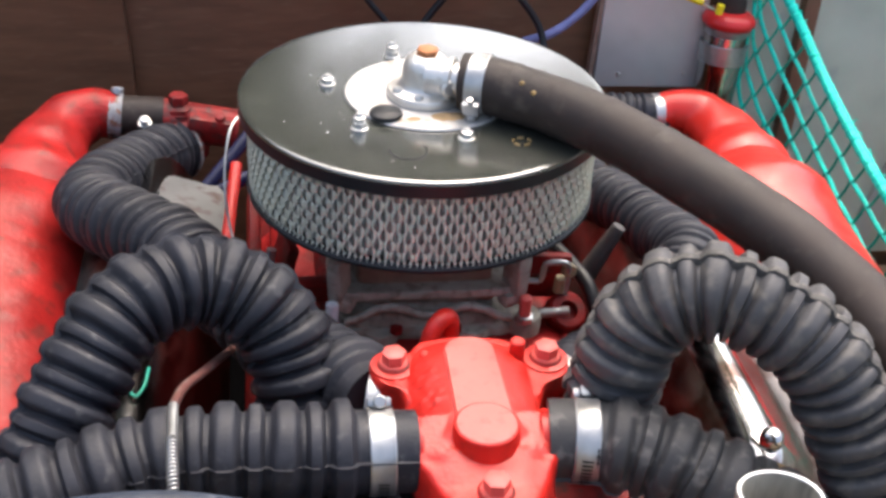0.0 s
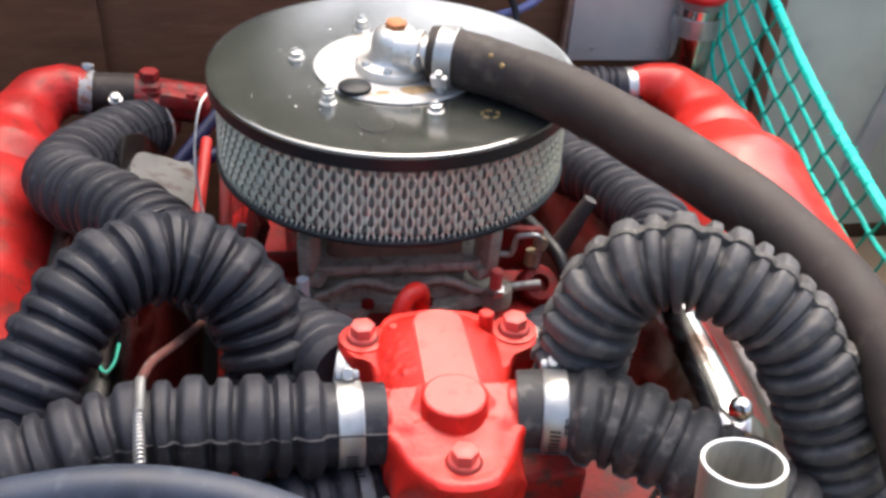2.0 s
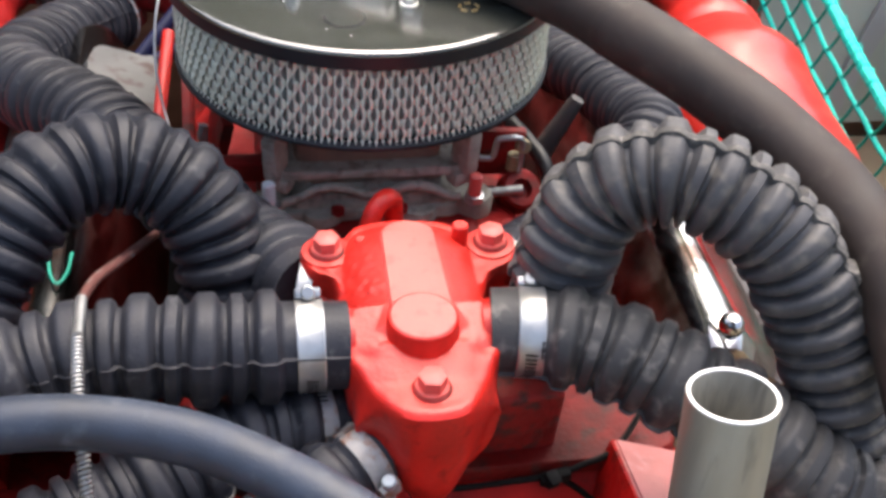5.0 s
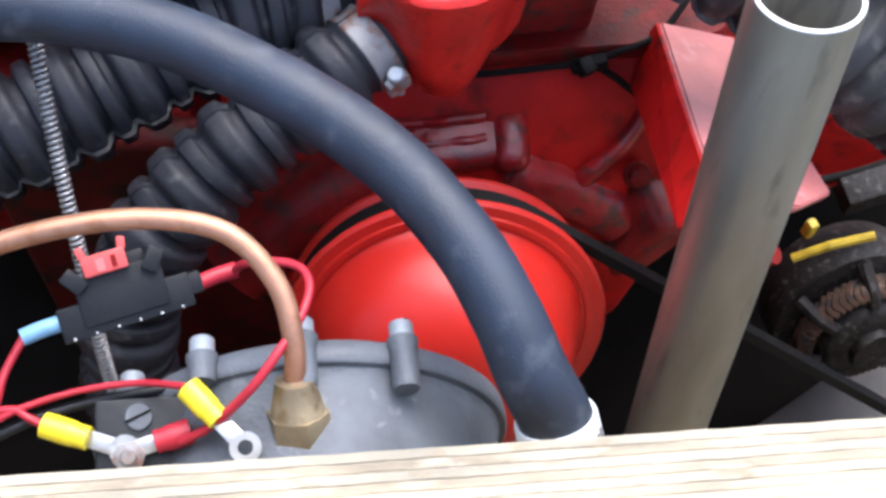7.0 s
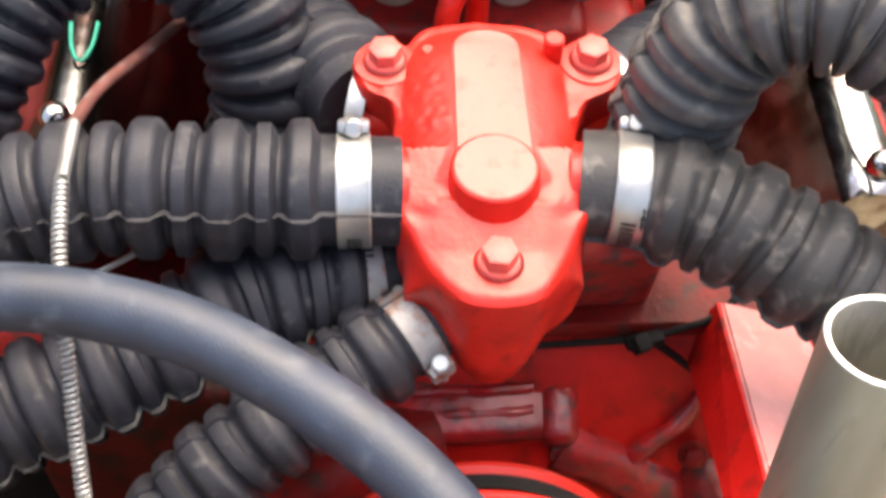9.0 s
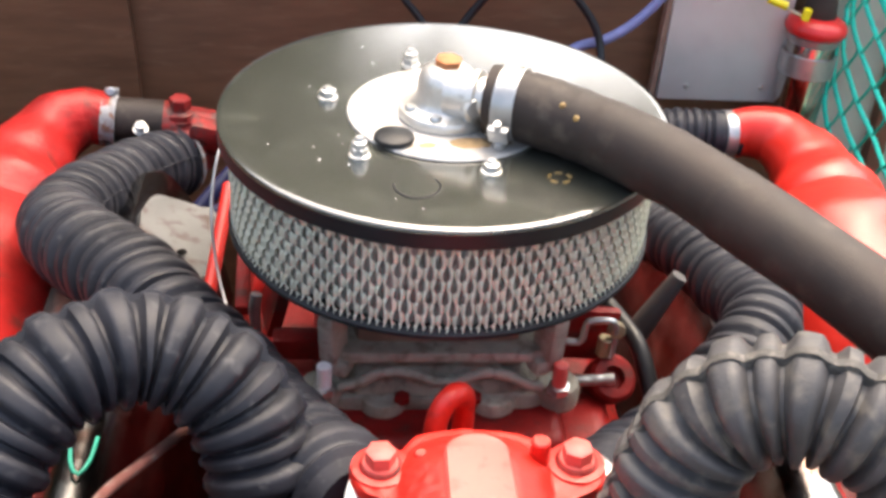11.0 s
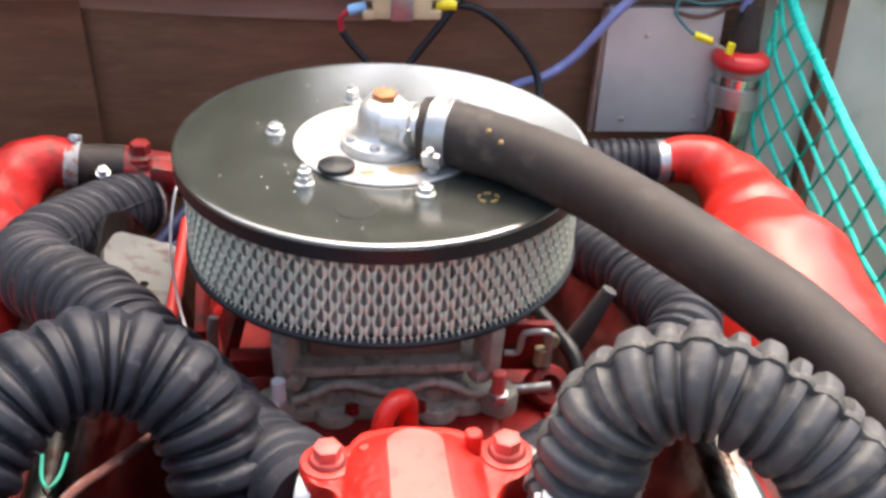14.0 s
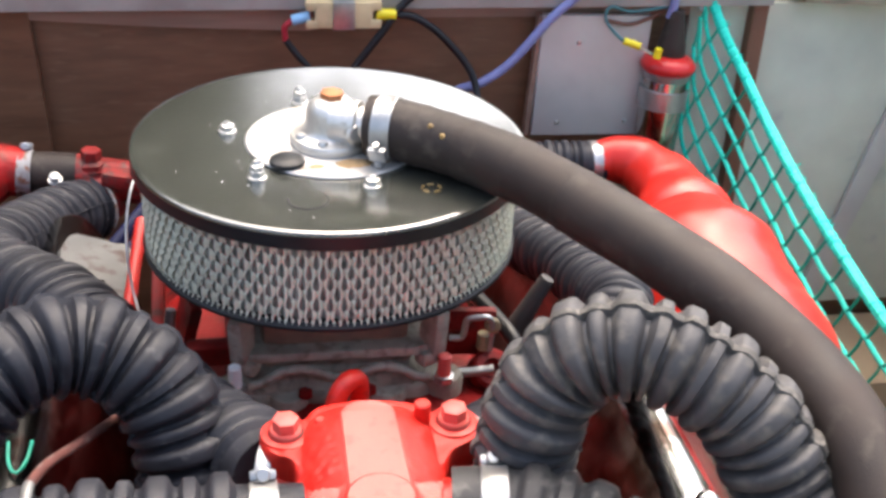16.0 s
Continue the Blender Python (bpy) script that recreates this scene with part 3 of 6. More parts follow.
# settled dust and paint flecks on the lid
bm = bmesh.new()
for k in range(11):
    a, d = random.uniform(2.0, 4.6), 0.165 * math.sqrt(random.uniform(0.25, 1))
    r = random.choice((0.0005, 0.0006, 0.0009))
    lathe(bm, [(0, 0), (r, 0), (r * 0.7, r * 0.5), (0, r * 0.6)], (d * math.cos(a), d * math.sin(a), TOP - 0.0003), segs=7)
tagged(part("dust_fleck", bm, PALE, lid), "pale dust flecks", kind="stuff")

# plate and cast elbow on the lid
breather = thing("breather_fitting", (0.004, 0.005, TOP), "bright cast aluminium elbow on a pale plate on the lid", "fitting")
CX, CY = 0.003, -0.006
bm = bmesh.new()
lathe(bm, [(0, 0), (0.079, 0), (0.080, 0.001), (0.079, 0.0022), (0, 0.0024)], (CX, CY, TOP), segs=64)
disc = part("base_plate", bm, DISC, breather, "pale brushed round plate with stains")
bm = bmesh.new()
for x, y, r in ((0.012, -0.054, 0.016), (0.034, -0.050, 0.011), (-0.020, -0.058, 0.007), (0.050, -0.040, 0.008)):
    ringv = [bm.verts.new((CX + x + r * f * math.cos(a), CY + y + 0.55 * r * f * math.sin(a), TOP + 0.0027)) for a, f in ((2 * math.pi * k / 26, 1 + 0.45 * noise.noise(Vector((k * 0.7, x * 90, 0)))) for k in range(26))]
    bm.faces.new(ringv)
part("rust_stain", bm, STAIN, disc, "brown rust stains")
bm = bmesh.new()
lathe(bm, [(0, 0), (0.036, 0), (0.0375, 0.002), (0.0375, 0.006), (0.036, 0.0085), (0.030, 0.0095), (0.0255, 0.012), (0.0235, 0.017), (0.0225, 0.030),
           (0.0205, 0.036), (0.015, 0.041), (0.0105, 0.0425), (0, 0.043)], (CX - 0.003, CY - 0.006, TOP + 0.002), segs=48)
dome = part("dome", bm, ALU_BRIGHT, breather)
bm = bmesh.new()
hexagon(bm, (CX - 0.003, CY - 0.006, TOP + 0.044), (0, 0, 1), 0.0185, 0.006, 12)
part("plug_cap", bm, RUST, dome, "rusty orange hex plug")
OUT = Vector((0.90, -0.42, 0.03)).normalized()
start = Vector((CX - 0.002, CY - 0.016, TOP + 0.026))
bm = bmesh.new()
tube(bm, [start, start + OUT * 0.025, start + OUT * 0.06], lambda s, t: 0.0185 if s < 0.02 else 0.0165, 0.003, 28)
lathe(bm, [(0.0165, -0.004), (0.0205, -0.003), (0.0205, 0.002), (0.0165, 0.003)], start + OUT * 0.022, OUT, 28)
part("outlet", bm, ALU_BRIGHT, breather)
for ang in (250, 300, 200):
    a = radians(ang)
    bm = bmesh.new()
    p = Vector((CX - 0.003 + 0.0300 * math.cos(a), CY - 0.006 + 0.0300 * math.sin(a), TOP + 0.010))
    lathe(bm, [(0, 0), (0.0048, 0), (0.0048, 0.003), (0.0035, 0.0045), (0, 0.0048)], p, segs=14)
    part("flange_screw", bm, ZINC, dome)
bm = bmesh.new()
p = start + Vector((0.014, -0.020, -0.002))
lathe(bm, [(0, 0), (0.0085, 0), (0.0085, 0.006), (0.0065, 0.008), (0, 0.008)], p, (0.35, -0.92, 0.1), 18)
part("side_plug", bm, ALU_BRIGHT, breather)

for ob in (cleaner, breather):
    shift(ob, 0.002, 0.007, -0.001)
start += Vector((0.002, 0.007, -0.001))

# big brown breather hose
BREATH = [start + OUT * 0.033, start + OUT * 0.055, (0.105, -0.076, 0.826), (0.154, -0.131, 0.824), (0.193, -0.190, 0.820), (0.232, -0.249, 0.814),
          (0.269, -0.305, 0.802), (0.298, -0.365, 0.786), (0.313, -0.431, 0.766), (0.314, -0.51, 0.72)]
big = thing("breather_hose", BREATH[0], "thick dark brown rubber hose from the lid fitting, lightly scuffed", "hose")
bm = bmesh.new()
BP = tube(bm, BREATH, lambda s, t: 0.0265 + 0.0006 * sum(math.exp(-((s - c) / 0.0035) ** 2) for c in (0.05, 0.072, 0.098, 0.15, 0.21)) + 0.0004 * math.sin(s * 60), 0.0025, 40)
part("hose_wall", bm, RUBBER_BROWN, big)
pts, rows, gap, total = BP
for k, ang in ((26, 40), (32, 52)):
    bm = bmesh.new()
    t, sd, n = rows[k]
    a = radians(ang)
    bmesh.ops.create_uvsphere(bm, u_segments=8, v_segments=6, radius=0.003, matrix=Matrix.Translation(pts[k] + (math.cos(a) * n + math.sin(a) * sd) * 0.0247))
    part("paint_fleck", bm, GOLD, big)
clamp(start + OUT * 0.050, OUT, 0.0270, 0.017, 112, "shiny worm drive clamp on the brown hose")

# ---- thermostat housing ----
housing = thing("thermostat_housing", (0.004, -0.36, 0.60), "glossy red painted thermostat housing with three bolts", "engine part")
OUTLINE = [(0.0, -0.262), (0.036, -0.268), (0.056, -0.283), (0.078, -0.284), (0.086, -0.300), (0.080, -0.318), (0.062, -0.330), (0.053, -0.352), (0.054, -0.362), (0.0535, -0.410), (0.048, -0.424),
           (0.036, -0.449), (0.023, -0.466), (0.002, -0.471), (-0.019, -0.466), (-0.033, -0.449), (-0.045, -0.424), (-0.051, -0.410), (-0.052, -0.362), (-0.051, -0.352), (-0.052, -0.330), (-0.068, -0.318),
           (-0.074, -0.300), (-0.066, -0.284), (-0.044, -0.283), (-0.030, -0.268)]
ring, _, _ = glide([(x, y, 0) for x, y in OUTLINE] + [(*OUTLINE[0], 0)], 0.0032)
ring = ring[:-1]


def ease(a, b, x):
    t = max(0.0, min(1.0, (x - a) / (b - a)))
    return t * t * (3 - 2 * t)


def crest(x, y):
    """Height of the casting's top: a round ridge, a saddle over the side necks, a flat apron and creases."""
    ux = abs(x - 0.002)
    ridge = 0.7275 - 0.66 * (0.055 - math.sqrt(0.055 ** 2 - min(ux, 0.0545) ** 2)) - 0.024 * max(0, (y + 0.314) / 0.05) ** 2 - 0.02 * ease(-0.395, -0.425, y)
    m = ease(-0.3715, -0.3765, y) * ease(-0.420, -0.408, y)
    saddle = m * (0.7245 + (y + 0.374) * 0.16 - 0.10 * max(0, ux - 0.03)) + (1 - m) * 0.70
    apron = (0.7115 + max(0, y + 0.440) * 0.30 - 0.0025 * ease(0.02, 0.045, ux)) * ease(-0.395, -0.41, y)
    z = max(ridge, saddle, apron, 0.7095 if y > -0.345 else 0.7065)
    crease = math.exp(-((y + 0.4135 + (0.05 - ux) * 0.22) / 0.0045) ** 2) * ease(0.027, 0.044, ux)
    pit = 0.0012 * noise.noise(Vector((x * 190, y * 190, 0))) * ease(-0.015, -0.028, x) * ease(-0.376, -0.36, y) * ease(-0.30, -0.315, y)
    return z - 0.0024 * crease + pit + 0.0004 * noise.noise(Vector((x * 60, y * 60, 3)))


bm = bmesh.new()
centre = Vector((0.003, -0.355, 0))
rows = []
RINGS = 44
for k in range(1, RINGS + 1):
    f = k / RINGS
    rows.append([bm.verts.new((*(centre + (p - centre) * f).xy, crest(*(centre + (p - centre) * f).xy) - (0.0036 if k == RINGS else 0.0010 if k == RINGS - 1 else 0))) for p in ring])
nose = Vector((0.003, -0.440, 0))
for z, wide, f, g in ((0.699, 0.1, 1.003, 1.003), (0.688, 0.6, 1.0, 1.0), (0.676, 1.0, 0.99, 0.995), (0.665, 1.0, 0.965, 0.985), (0.654, 1.0, 0.925, 0.97), (0.644, 1.0, 0.86, 0.95), (0.635, 1.0, 0.77, 0.92), (0.627, 0.9, 0.65, 0.88), (0.621, 0.7, 0.52, 0.83), (0.617, 0.4, 0.40, 0.74), (0.611, 0.0, 0.22, 0.56)):
    row = []
    for p in ring:
        off = p.x - nose.x
        full = max(-0.050, min(0.050, off * 1.45)) if p.y < -0.41 and abs(off) < 0.050 else off
        rough = Vector((p.x * 40, p.y * 40, z * 40))
        row.append(bm.verts.new((nose.x + (off + (full - off) * wide) * f + 0.0014 * noise.noise(rough), nose.y + (p.y - nose.y) * g + 0.0014 * noise.noise(rough + Vector((0, 0, 9))) + (0.015 * wide * math.exp(-((abs(off) - 0.027) / 0.010) ** 2) if p.y < -0.41 else 0), z)))
    rows.append(row)
n = len(ring)
mid = bm.verts.new((*centre.xy, crest(*centre.xy)))
for k in range(n):
    bm.faces.new((mid, rows[0][k], rows[0][(k + 1) % n]))
for a, b in zip(rows, rows[1:]):
    for k in range(n):
        bm.faces.new((a[k], b[k], b[(k + 1) % n], a[(k + 1) % n]))
part("casting", bm, RED, housing)
for x, y in ((-0.055, -0.300), (0.067, -0.299), (0.002, -0.446)):
    bm = bmesh.new()
    slim = 0.0165 if y < -0.4 else 0.0185
    lathe(bm, [(slim, -0.06), (slim + 0.0007, -0.005), (slim - 0.0005, -0.0005), (0.0128, 0.0003), (0, 0.0004)], (x, y, 0.7115), segs=36)
    part("bolt_lug", bm, RED, housing)
    bm = bmesh.new()
    lathe(bm, [(0.0128, 0.0), (0.0133, 0.0008), (0.0125, 0.0016), (0.010, 0.0018)], (x, y, 0.7115), segs=30)
    part("washer", bm, RED_OILY, housing, "grimy washer edge")
    bolt(housing, (x, y, 0.7130), (0, 0, 1), 0.0168, 0.0095, 0.0112, RED_SHEEN, random.uniform(0, 60))
# pad, boss face and bolt heads carry their sky sheen as a paler red
bm = bmesh.new()
outline = [(-0.0205, -0.392)] + [(0.0188 * math.cos(radians(a)), -0.306 + 0.014 * math.sin(radians(a))) for a in range(180, -1, -12)] + [(0.0205, -0.392)]
for dz, grow in ((-0.008, 1.10), (-0.0006, 1.012), (0.0, 0.98)):
    rows = [bm.verts.new((0.003 + x * grow, y if dz else y - 0.0004, 0.7296 + dz)) for x, y in outline]
    if dz > -0.005:
        for k in range(len(rows)):
            bm.faces.new((low[k], low[(k + 1) % len(rows)], rows[(k + 1) % len(rows)], rows[k]))
    low = rows
bm.faces.new(low)
part("maker_pad", bm, RED_SHEEN, housing, "flat red raised pad, paled for sky sheen")
bm = bmesh.new()
lathe(bm, [(0.0275, -0.022), (0.0245, -0.009), (0.0240, -0.003), (0.0239, -0.0010), (0.0232, -0.0001), (0.0219, 0.0003)], (0.002, -0.398, 0.7322), segs=48)
boss = part("boss", bm, RED, housing, "round raised boss with a sloping skirt")
bm = bmesh.new()
lathe(bm, [(0.0219, 0.0003), (0.0214, 0.0006), (0, 0.0008)], (0.002, -0.398, 0.7322), segs=48)
part("boss_face", bm, RED_SHEEN, boss, smooth=False)
for x, y, r, h in ((0.044, -0.296, 0.0062, 0.014), (-0.030, -0.297, 0.0042, 0.006)):
    bm = bmesh.new()
    lathe(bm, [(0, -0.01), (r, -0.01), (r, h - 0.001), (r - 0.001, h), (0, h)], (x, y, 0.713), segs=16)
    part("stud", bm, RED, housing)
# side and front hose necks
for a, b, r in (((-0.046, -0.390, 0.700), (-0.062, -0.390, 0.702), 0.0255), ((0.049, -0.387, 0.700), (0.066, -0.389, 0.703), 0.0255), ((-0.02, -0.315, 0.672), (-0.072, -0.30, 0.672), 0.026),
                ((0.02, -0.315, 0.672), (0.088, -0.295, 0.672), 0.026), ((-0.01, -0.390, 0.634), (-0.055, -0.400, 0.637), 0.025), ((0.0, -0.417, 0.658), (-0.032, -0.440, 0.648), 0.021)):
    bm = bmesh.new()
    tube(bm, [a, Vector(a).lerp(Vector(b), 0.5), b], r, 0.006, 28)
    part("hose_neck", bm, RED, housing)

# lifting eye behind the housing
bm = bmesh.new()
tube(bm, [(-0.012, -0.198, 0.590), (-0.012, -0.196, 0.640), (-0.008, -0.191, 0.659), (0.001, -0.183, 0.667), (0.009, -0.174, 0.661), (0.012, -0.168, 0.645), (0.012, -0.166, 0.590)], 0.0085, 0.003, 18)
tagged(part("lifting_eye", bm, RED), "bent red painted lifting eye on the manifold", "lifting eye")

# ---- corrugated hoses ----
corrugated([(-0.048, -0.390, 0.702), (-0.075, -0.390, 0.703), (-0.13, -0.391, 0.705), (-0.219, -0.392, 0.707), (-0.287, -0.407, 0.697), (-0.358, -0.427, 0.680), (-0.450, -0.472, 0.638), (-0.55, -0.54, 0.57)],
           0.0390, 0.0305, 0.041, "black corrugated rubber hose clamped to the housing side", cuff_a=0.042, cuff=0.0305, lead=0.0, seams=(-64,))
clamp((-0.073, -0.390, 0.703), (1, 0.0, 0), 0.0305, 0.0185, -42, "bright stainless worm drive clamp on the hose")
corrugated([(0.052, -0.387, 0.703), (0.078, -0.391, 0.704), (0.125, -0.408, 0.704), (0.167, -0.432, 0.694), (0.211, -0.454, 0.676), (0.255, -0.480, 0.645), (0.312, -0.499, 0.608), (0.359, -0.513, 0.550), (0.39, -0.52, 0.48)],
           0.0372, 0.0305, 0.040, "black corrugated rubber hose clamped to the housing side, bent downwards", RUBBER_GREY, cuff_a=0.042, cuff=0.0305, seams=(120,))
clamp((0.0780, -0.391, 0.704), (1, -0.16, 0), 0.0305, 0.0185, -60, "bright stainless worm drive clamp on the hose")
corrugated([(-0.137, -0.277, 0.60), (-0.134, -0.275, 0.629), (-0.127, -0.270, 0.663), (-0.148, -0.243, 0.720), (-0.201, -0.230, 0.749), (-0.257, -0.258, 0.746), (-0.293, -0.303, 0.711), (-0.323, -0.346, 0.657), (-0.346, -0.389, 0.582)],
           0.0375, 0.0292, 0.034, "black corrugated rubber hose arching over the rocker cover", seams=(0, 180), up=(0.95, 0.10, 0.0), flat=0.0020)
corrugated([(0.116, -0.337, 0.650), (0.112, -0.342, 0.695), (0.112, -0.348, 0.745), (0.133, -0.349, 0.796), (0.181, -0.366, 0.814), (0.239, -0.398, 0.785), (0.275, -0.424, 0.721), (0.303, -0.445, 0.651), (0.322, -0.460, 0.565)],
           0.0372, 0.0290, 0.031, "black corrugated rubber hose arching over the rocker cover, dusty on top", RUBBER_DUSTY, seams=(0, 180), up=(-0.95, 0.10, 0.0), flat=0.0026, seam_material=SEAM)
corrugated([(-0.262, 0.432, 0.514), (-0.286, 0.400, 0.524), (-0.314, 0.332, 0.544), (-0.339, 0.249, 0.569), (-0.347, 0.158, 0.594), (-0.299, 0.065, 0.622), (-0.252, 0.001, 0.637), (-0.210, -0.068, 0.643), (-0.170, -0.121, 0.640), (-0.138, -0.175, 0.643), (-0.110, -0.225, 0.652), (-0.084, -0.27, 0.665), (-0.068, -0.30, 0.672)],
           0.0425, 0.0350, 0.040, "black corrugated rubber hose bent from the rear tee to the housing", seams=(-60,), cuff_a=0.012, cuff_b=0.018, cuff=0.0315)
corrugated([(0.27, 0.42, 0.54), (0.246, 0.34, 0.545), (0.243, 0.235, 0.562), (0.266, 0.125, 0.590), (0.278, 0.041, 0.608), (0.280, -0.038, 0.630), (0.244, -0.106, 0.634), (0.188, -0.170, 0.632), (0.140, -0.220, 0.637), (0.104, -0.262, 0.658), (0.084, -0.297, 0.672)],
           0.0355, 0.0285, 0.038, "black corrugated rubber hose running behind the air cleaner", seams=(180,), cuff_b=0.04, cuff=0.0315)
clamp((-0.068, -0.302, 0.672), (1, -0.25, 0), 0.0315, 0.011, 200, "stainless hose clamp at the housing rear", screw=False)
clamp((0.084, -0.298, 0.672), (1, 0.3, 0), 0.0315, 0.016, 200, "stainless hose clamp at the housing rear", screw=False)
corrugated([(-0.035, -0.397, 0.634), (-0.070, -0.403, 0.640), (-0.127, -0.417, 0.641), (-0.191, -0.447, 0.631), (-0.268, -0.481, 0.620), (-0.358, -0.515, 0.604), (-0.46, -0.55, 0.58)],
           0.0375, 0.0300, 0.036, "black corrugated rubber hose below the upper one", cuff_a=0.036, cuff=0.029, seams=(-95,), seam_material=SEAM)
clamp((-0.070, -0.403, 0.640), (1, 0.2, -0.08), 0.029, 0.018, 150, "dull stainless clamp on the lower hose", STEEL_RUSTY)
corrugated([(-0.022, -0.433, 0.651), (-0.054, -0.451, 0.642), (-0.093, -0.474, 0.628), (-0.138, -0.500, 0.609), (-0.177, -0.529, 0.579), (-0.199, -0.558, 0.523), (-0.21, -0.575, 0.44)],
           0.0310, 0.0245, 0.036, "black corrugated rubber hose leading down from the housing front", cuff_a=0.030, cuff=0.0245, seams=(20,))
front = clamp((-0.042, -0.445, 0.646), (-0.82, -0.52, -0.22), 0.0245, 0.016, -96, "rusty worm drive clamp with a bright screw", STEEL_RUSTY)

# ---- carburettor and manifold ----
carb = thing("carburettor", (0, 0, 0.58), "weathered grey aluminium carburettor under the air cleaner", "carburettor")


def squarish(bm, rows, power, cx=0.0, cy=0.0, segs=72, rough=0.0):
    """Stacks rounded-square rings: half width, half depth and height of each."""
    rings = []
    for hx, hy, z in rows:
        ring = []
        for k in range(segs):
            a = 2 * math.pi * k / segs
            c, d = math.cos(a), math.sin(a)
            f = (abs(c) ** power + abs(d) ** power) ** (-1 / power)
            p = Vector((cx + hx * c * f, cy + hy * d * f, z))
            ring.append(bm.verts.new(p + rough * noise.noise_vector(p * 55)))
        rings.append(ring)
    for p, q in zip(rings, rings[1:]):
        for k in range(segs):
            bm.faces.new((p[k], p[(k + 1) % segs], q[(k + 1) % segs], q[k]))
    bm.faces.new(rings[0][::-1])
    bm.faces.new(rings[-1])
    return bm


# the throat's shade and red reflection are given as brown colour
bm = bmesh.new()
squarish(bm, [(0.068, 0.080, 0.630), (0.068, 0.080, 0.652), (0.071, 0.083, 0.668), (0.076, 0.088, 0.678), (0.077, 0.090, 0.688)], 16, rough=0.0012)
part("upper_body", bm, GASKET, carb, "carburettor throat, browned for shade and red reflection")
bm = bmesh.new()
squarish(bm, [(0.079, 0.092, 0.683), (0.083, 0.096, 0.685), (0.084, 0.097, 0.691), (0.082, 0.095, 0.693)], 18)
part("gasket_rim", bm, GASKET, carb, "tan gasket under the air cleaner")
bm = bmesh.new()
squarish(bm, [(0.078, 0.090, 0.626), (0.086, 0.096, 0.628), (0.087, 0.097, 0.632), (0.085, 0.095, 0.636), (0.070, 0.082, 0.637)], 18, rough=0.0008)
part("air_horn_lip", bm, ALU_WORN, carb, "pale cast ledge round the body")
bm = bmesh.new()
squarish(bm, [(0.084, 0.098, 0.596), (0.081, 0.096, 0.602), (0.073, 0.090, 0.609), (0.070, 0.086, 0.616), (0.074, 0.088, 0.622), (0.082, 0.093, 0.628)], 12, rough=0.0026)
part("float_bowl", bm, ALU, carb)
bm = bmesh.new()
tube(bm, [(-0.080, -0.099, 0.606), (-0.062, -0.099, 0.612), (-0.046, -0.099, 0.621), (-0.024, -0.099, 0.620), (-0.006, -0.099, 0.612), (0.016, -0.099, 0.613), (0.036, -0.099, 0.620), (0.056, -0.099, 0.616), (0.072, -0.099, 0.607), (0.084, -0.099, 0.605)], 0.0045, 0.004, 10)
part("wavy_rib", bm, ALU_WORN, carb, "pale wavy casting rib")
bm = bmesh.new()
squarish(bm, [(0.088, 0.100, 0.580), (0.091, 0.103, 0.583), (0.091, 0.103, 0.592), (0.089, 0.101, 0.596), (0.078, 0.094, 0.598)], 14, rough=0.0012)
part("flange", bm, ALU_WORN, carb, "pale cast mounting flange")
for x, y, r, h in ((-0.094, -0.088, 0.0185, 0.0085), (0.099, -0.088, 0.0185, 0.0085), (-0.045, -0.096, 0.019, 0.003), (0.045, -0.096, 0.019, 0.003)):
    bm = bmesh.new()
    lathe(bm, [(r * 0.7, -0.014), (r * 0.95, -0.012), (r, h - 0.006), (r * 0.9, h - 0.001), (0, h)], (x, y, 0.594), segs=24)
    part("bolt_ear", bm, ALU_WORN, carb)
for x, tilt in ((-0.085, -28), (0.088, 28)):
    bm = bmesh.new()
    box(bm, (x, -0.088, 0.652), (0.015, 0.026, 0.046), (4, 0, tilt), bevel=0.004)
    box(bm, (x * 0.96, -0.090, 0.624), (0.024, 0.018, 0.014), (0, 0, tilt), bevel=0.004)
    for v in bm.verts:
        v.co += 0.0010 * noise.noise_vector(v.co * 60)
    part("corner_lug", bm, ALU_WORN, carb)
for x, matl in ((-0.092, PALE), (0.097, RED_SHEEN)):
    bm = bmesh.new()
    lathe(bm, rounded(0.0062, 0.0, 0.030, 0.0012), (x, -0.101, 0.600), segs=14)
    part("stud", bm, matl, carb, "paint-splashed stud")
    bm = bmesh.new()
    hexagon(bm, (x, -0.101, 0.6020), (0, 0, 1), 0.017, 0.007, 12)
    part("stud_nut", bm, ZINC, carb)
for x in (-0.030, 0.028):
    bm = bmesh.new()
    hexagon(bm, (x, -0.104, 0.5955), (0, 0, 1), 0.012, 0.006, 25)
    part("flange_nut", bm, RED_OILY, carb)

linkage = thing("throttle_linkage", (0.13, -0.05, 0.58), "red and bright steel throttle linkage beside the carburettor", "linkage")
bm = bmesh.new()
box(bm, (0.128, -0.050, 0.622), (0.050, 0.010, 0.052), (0, 8, 6), bevel=0.004)
part("lever", bm, RED_OILY, linkage)
bm = bmesh.new()
lathe(bm, [(0, -0.012), (0.018, -0.012), (0.021, -0.009), (0.021, 0.009), (0.018, 0.012), (0.010, 0.012), (0.009, 0.004), (0, 0.004)], (0.147, -0.075, 0.590), (0.2, -0.6, 0.75), 28)
part("drum", bm, RED_OILY, linkage)
bm = bmesh.new()
tube(bm, [(0.105, -0.085, 0.598), (0.125, -0.086, 0.599), (0.148, -0.086, 0.600)], lambda q, w: 0.0052 + 0.0004 * math.sin(q * 2500), 0.0006, 12)
part("rod", bm, ZINC, linkage, "bright threaded rod")
bm = bmesh.new()
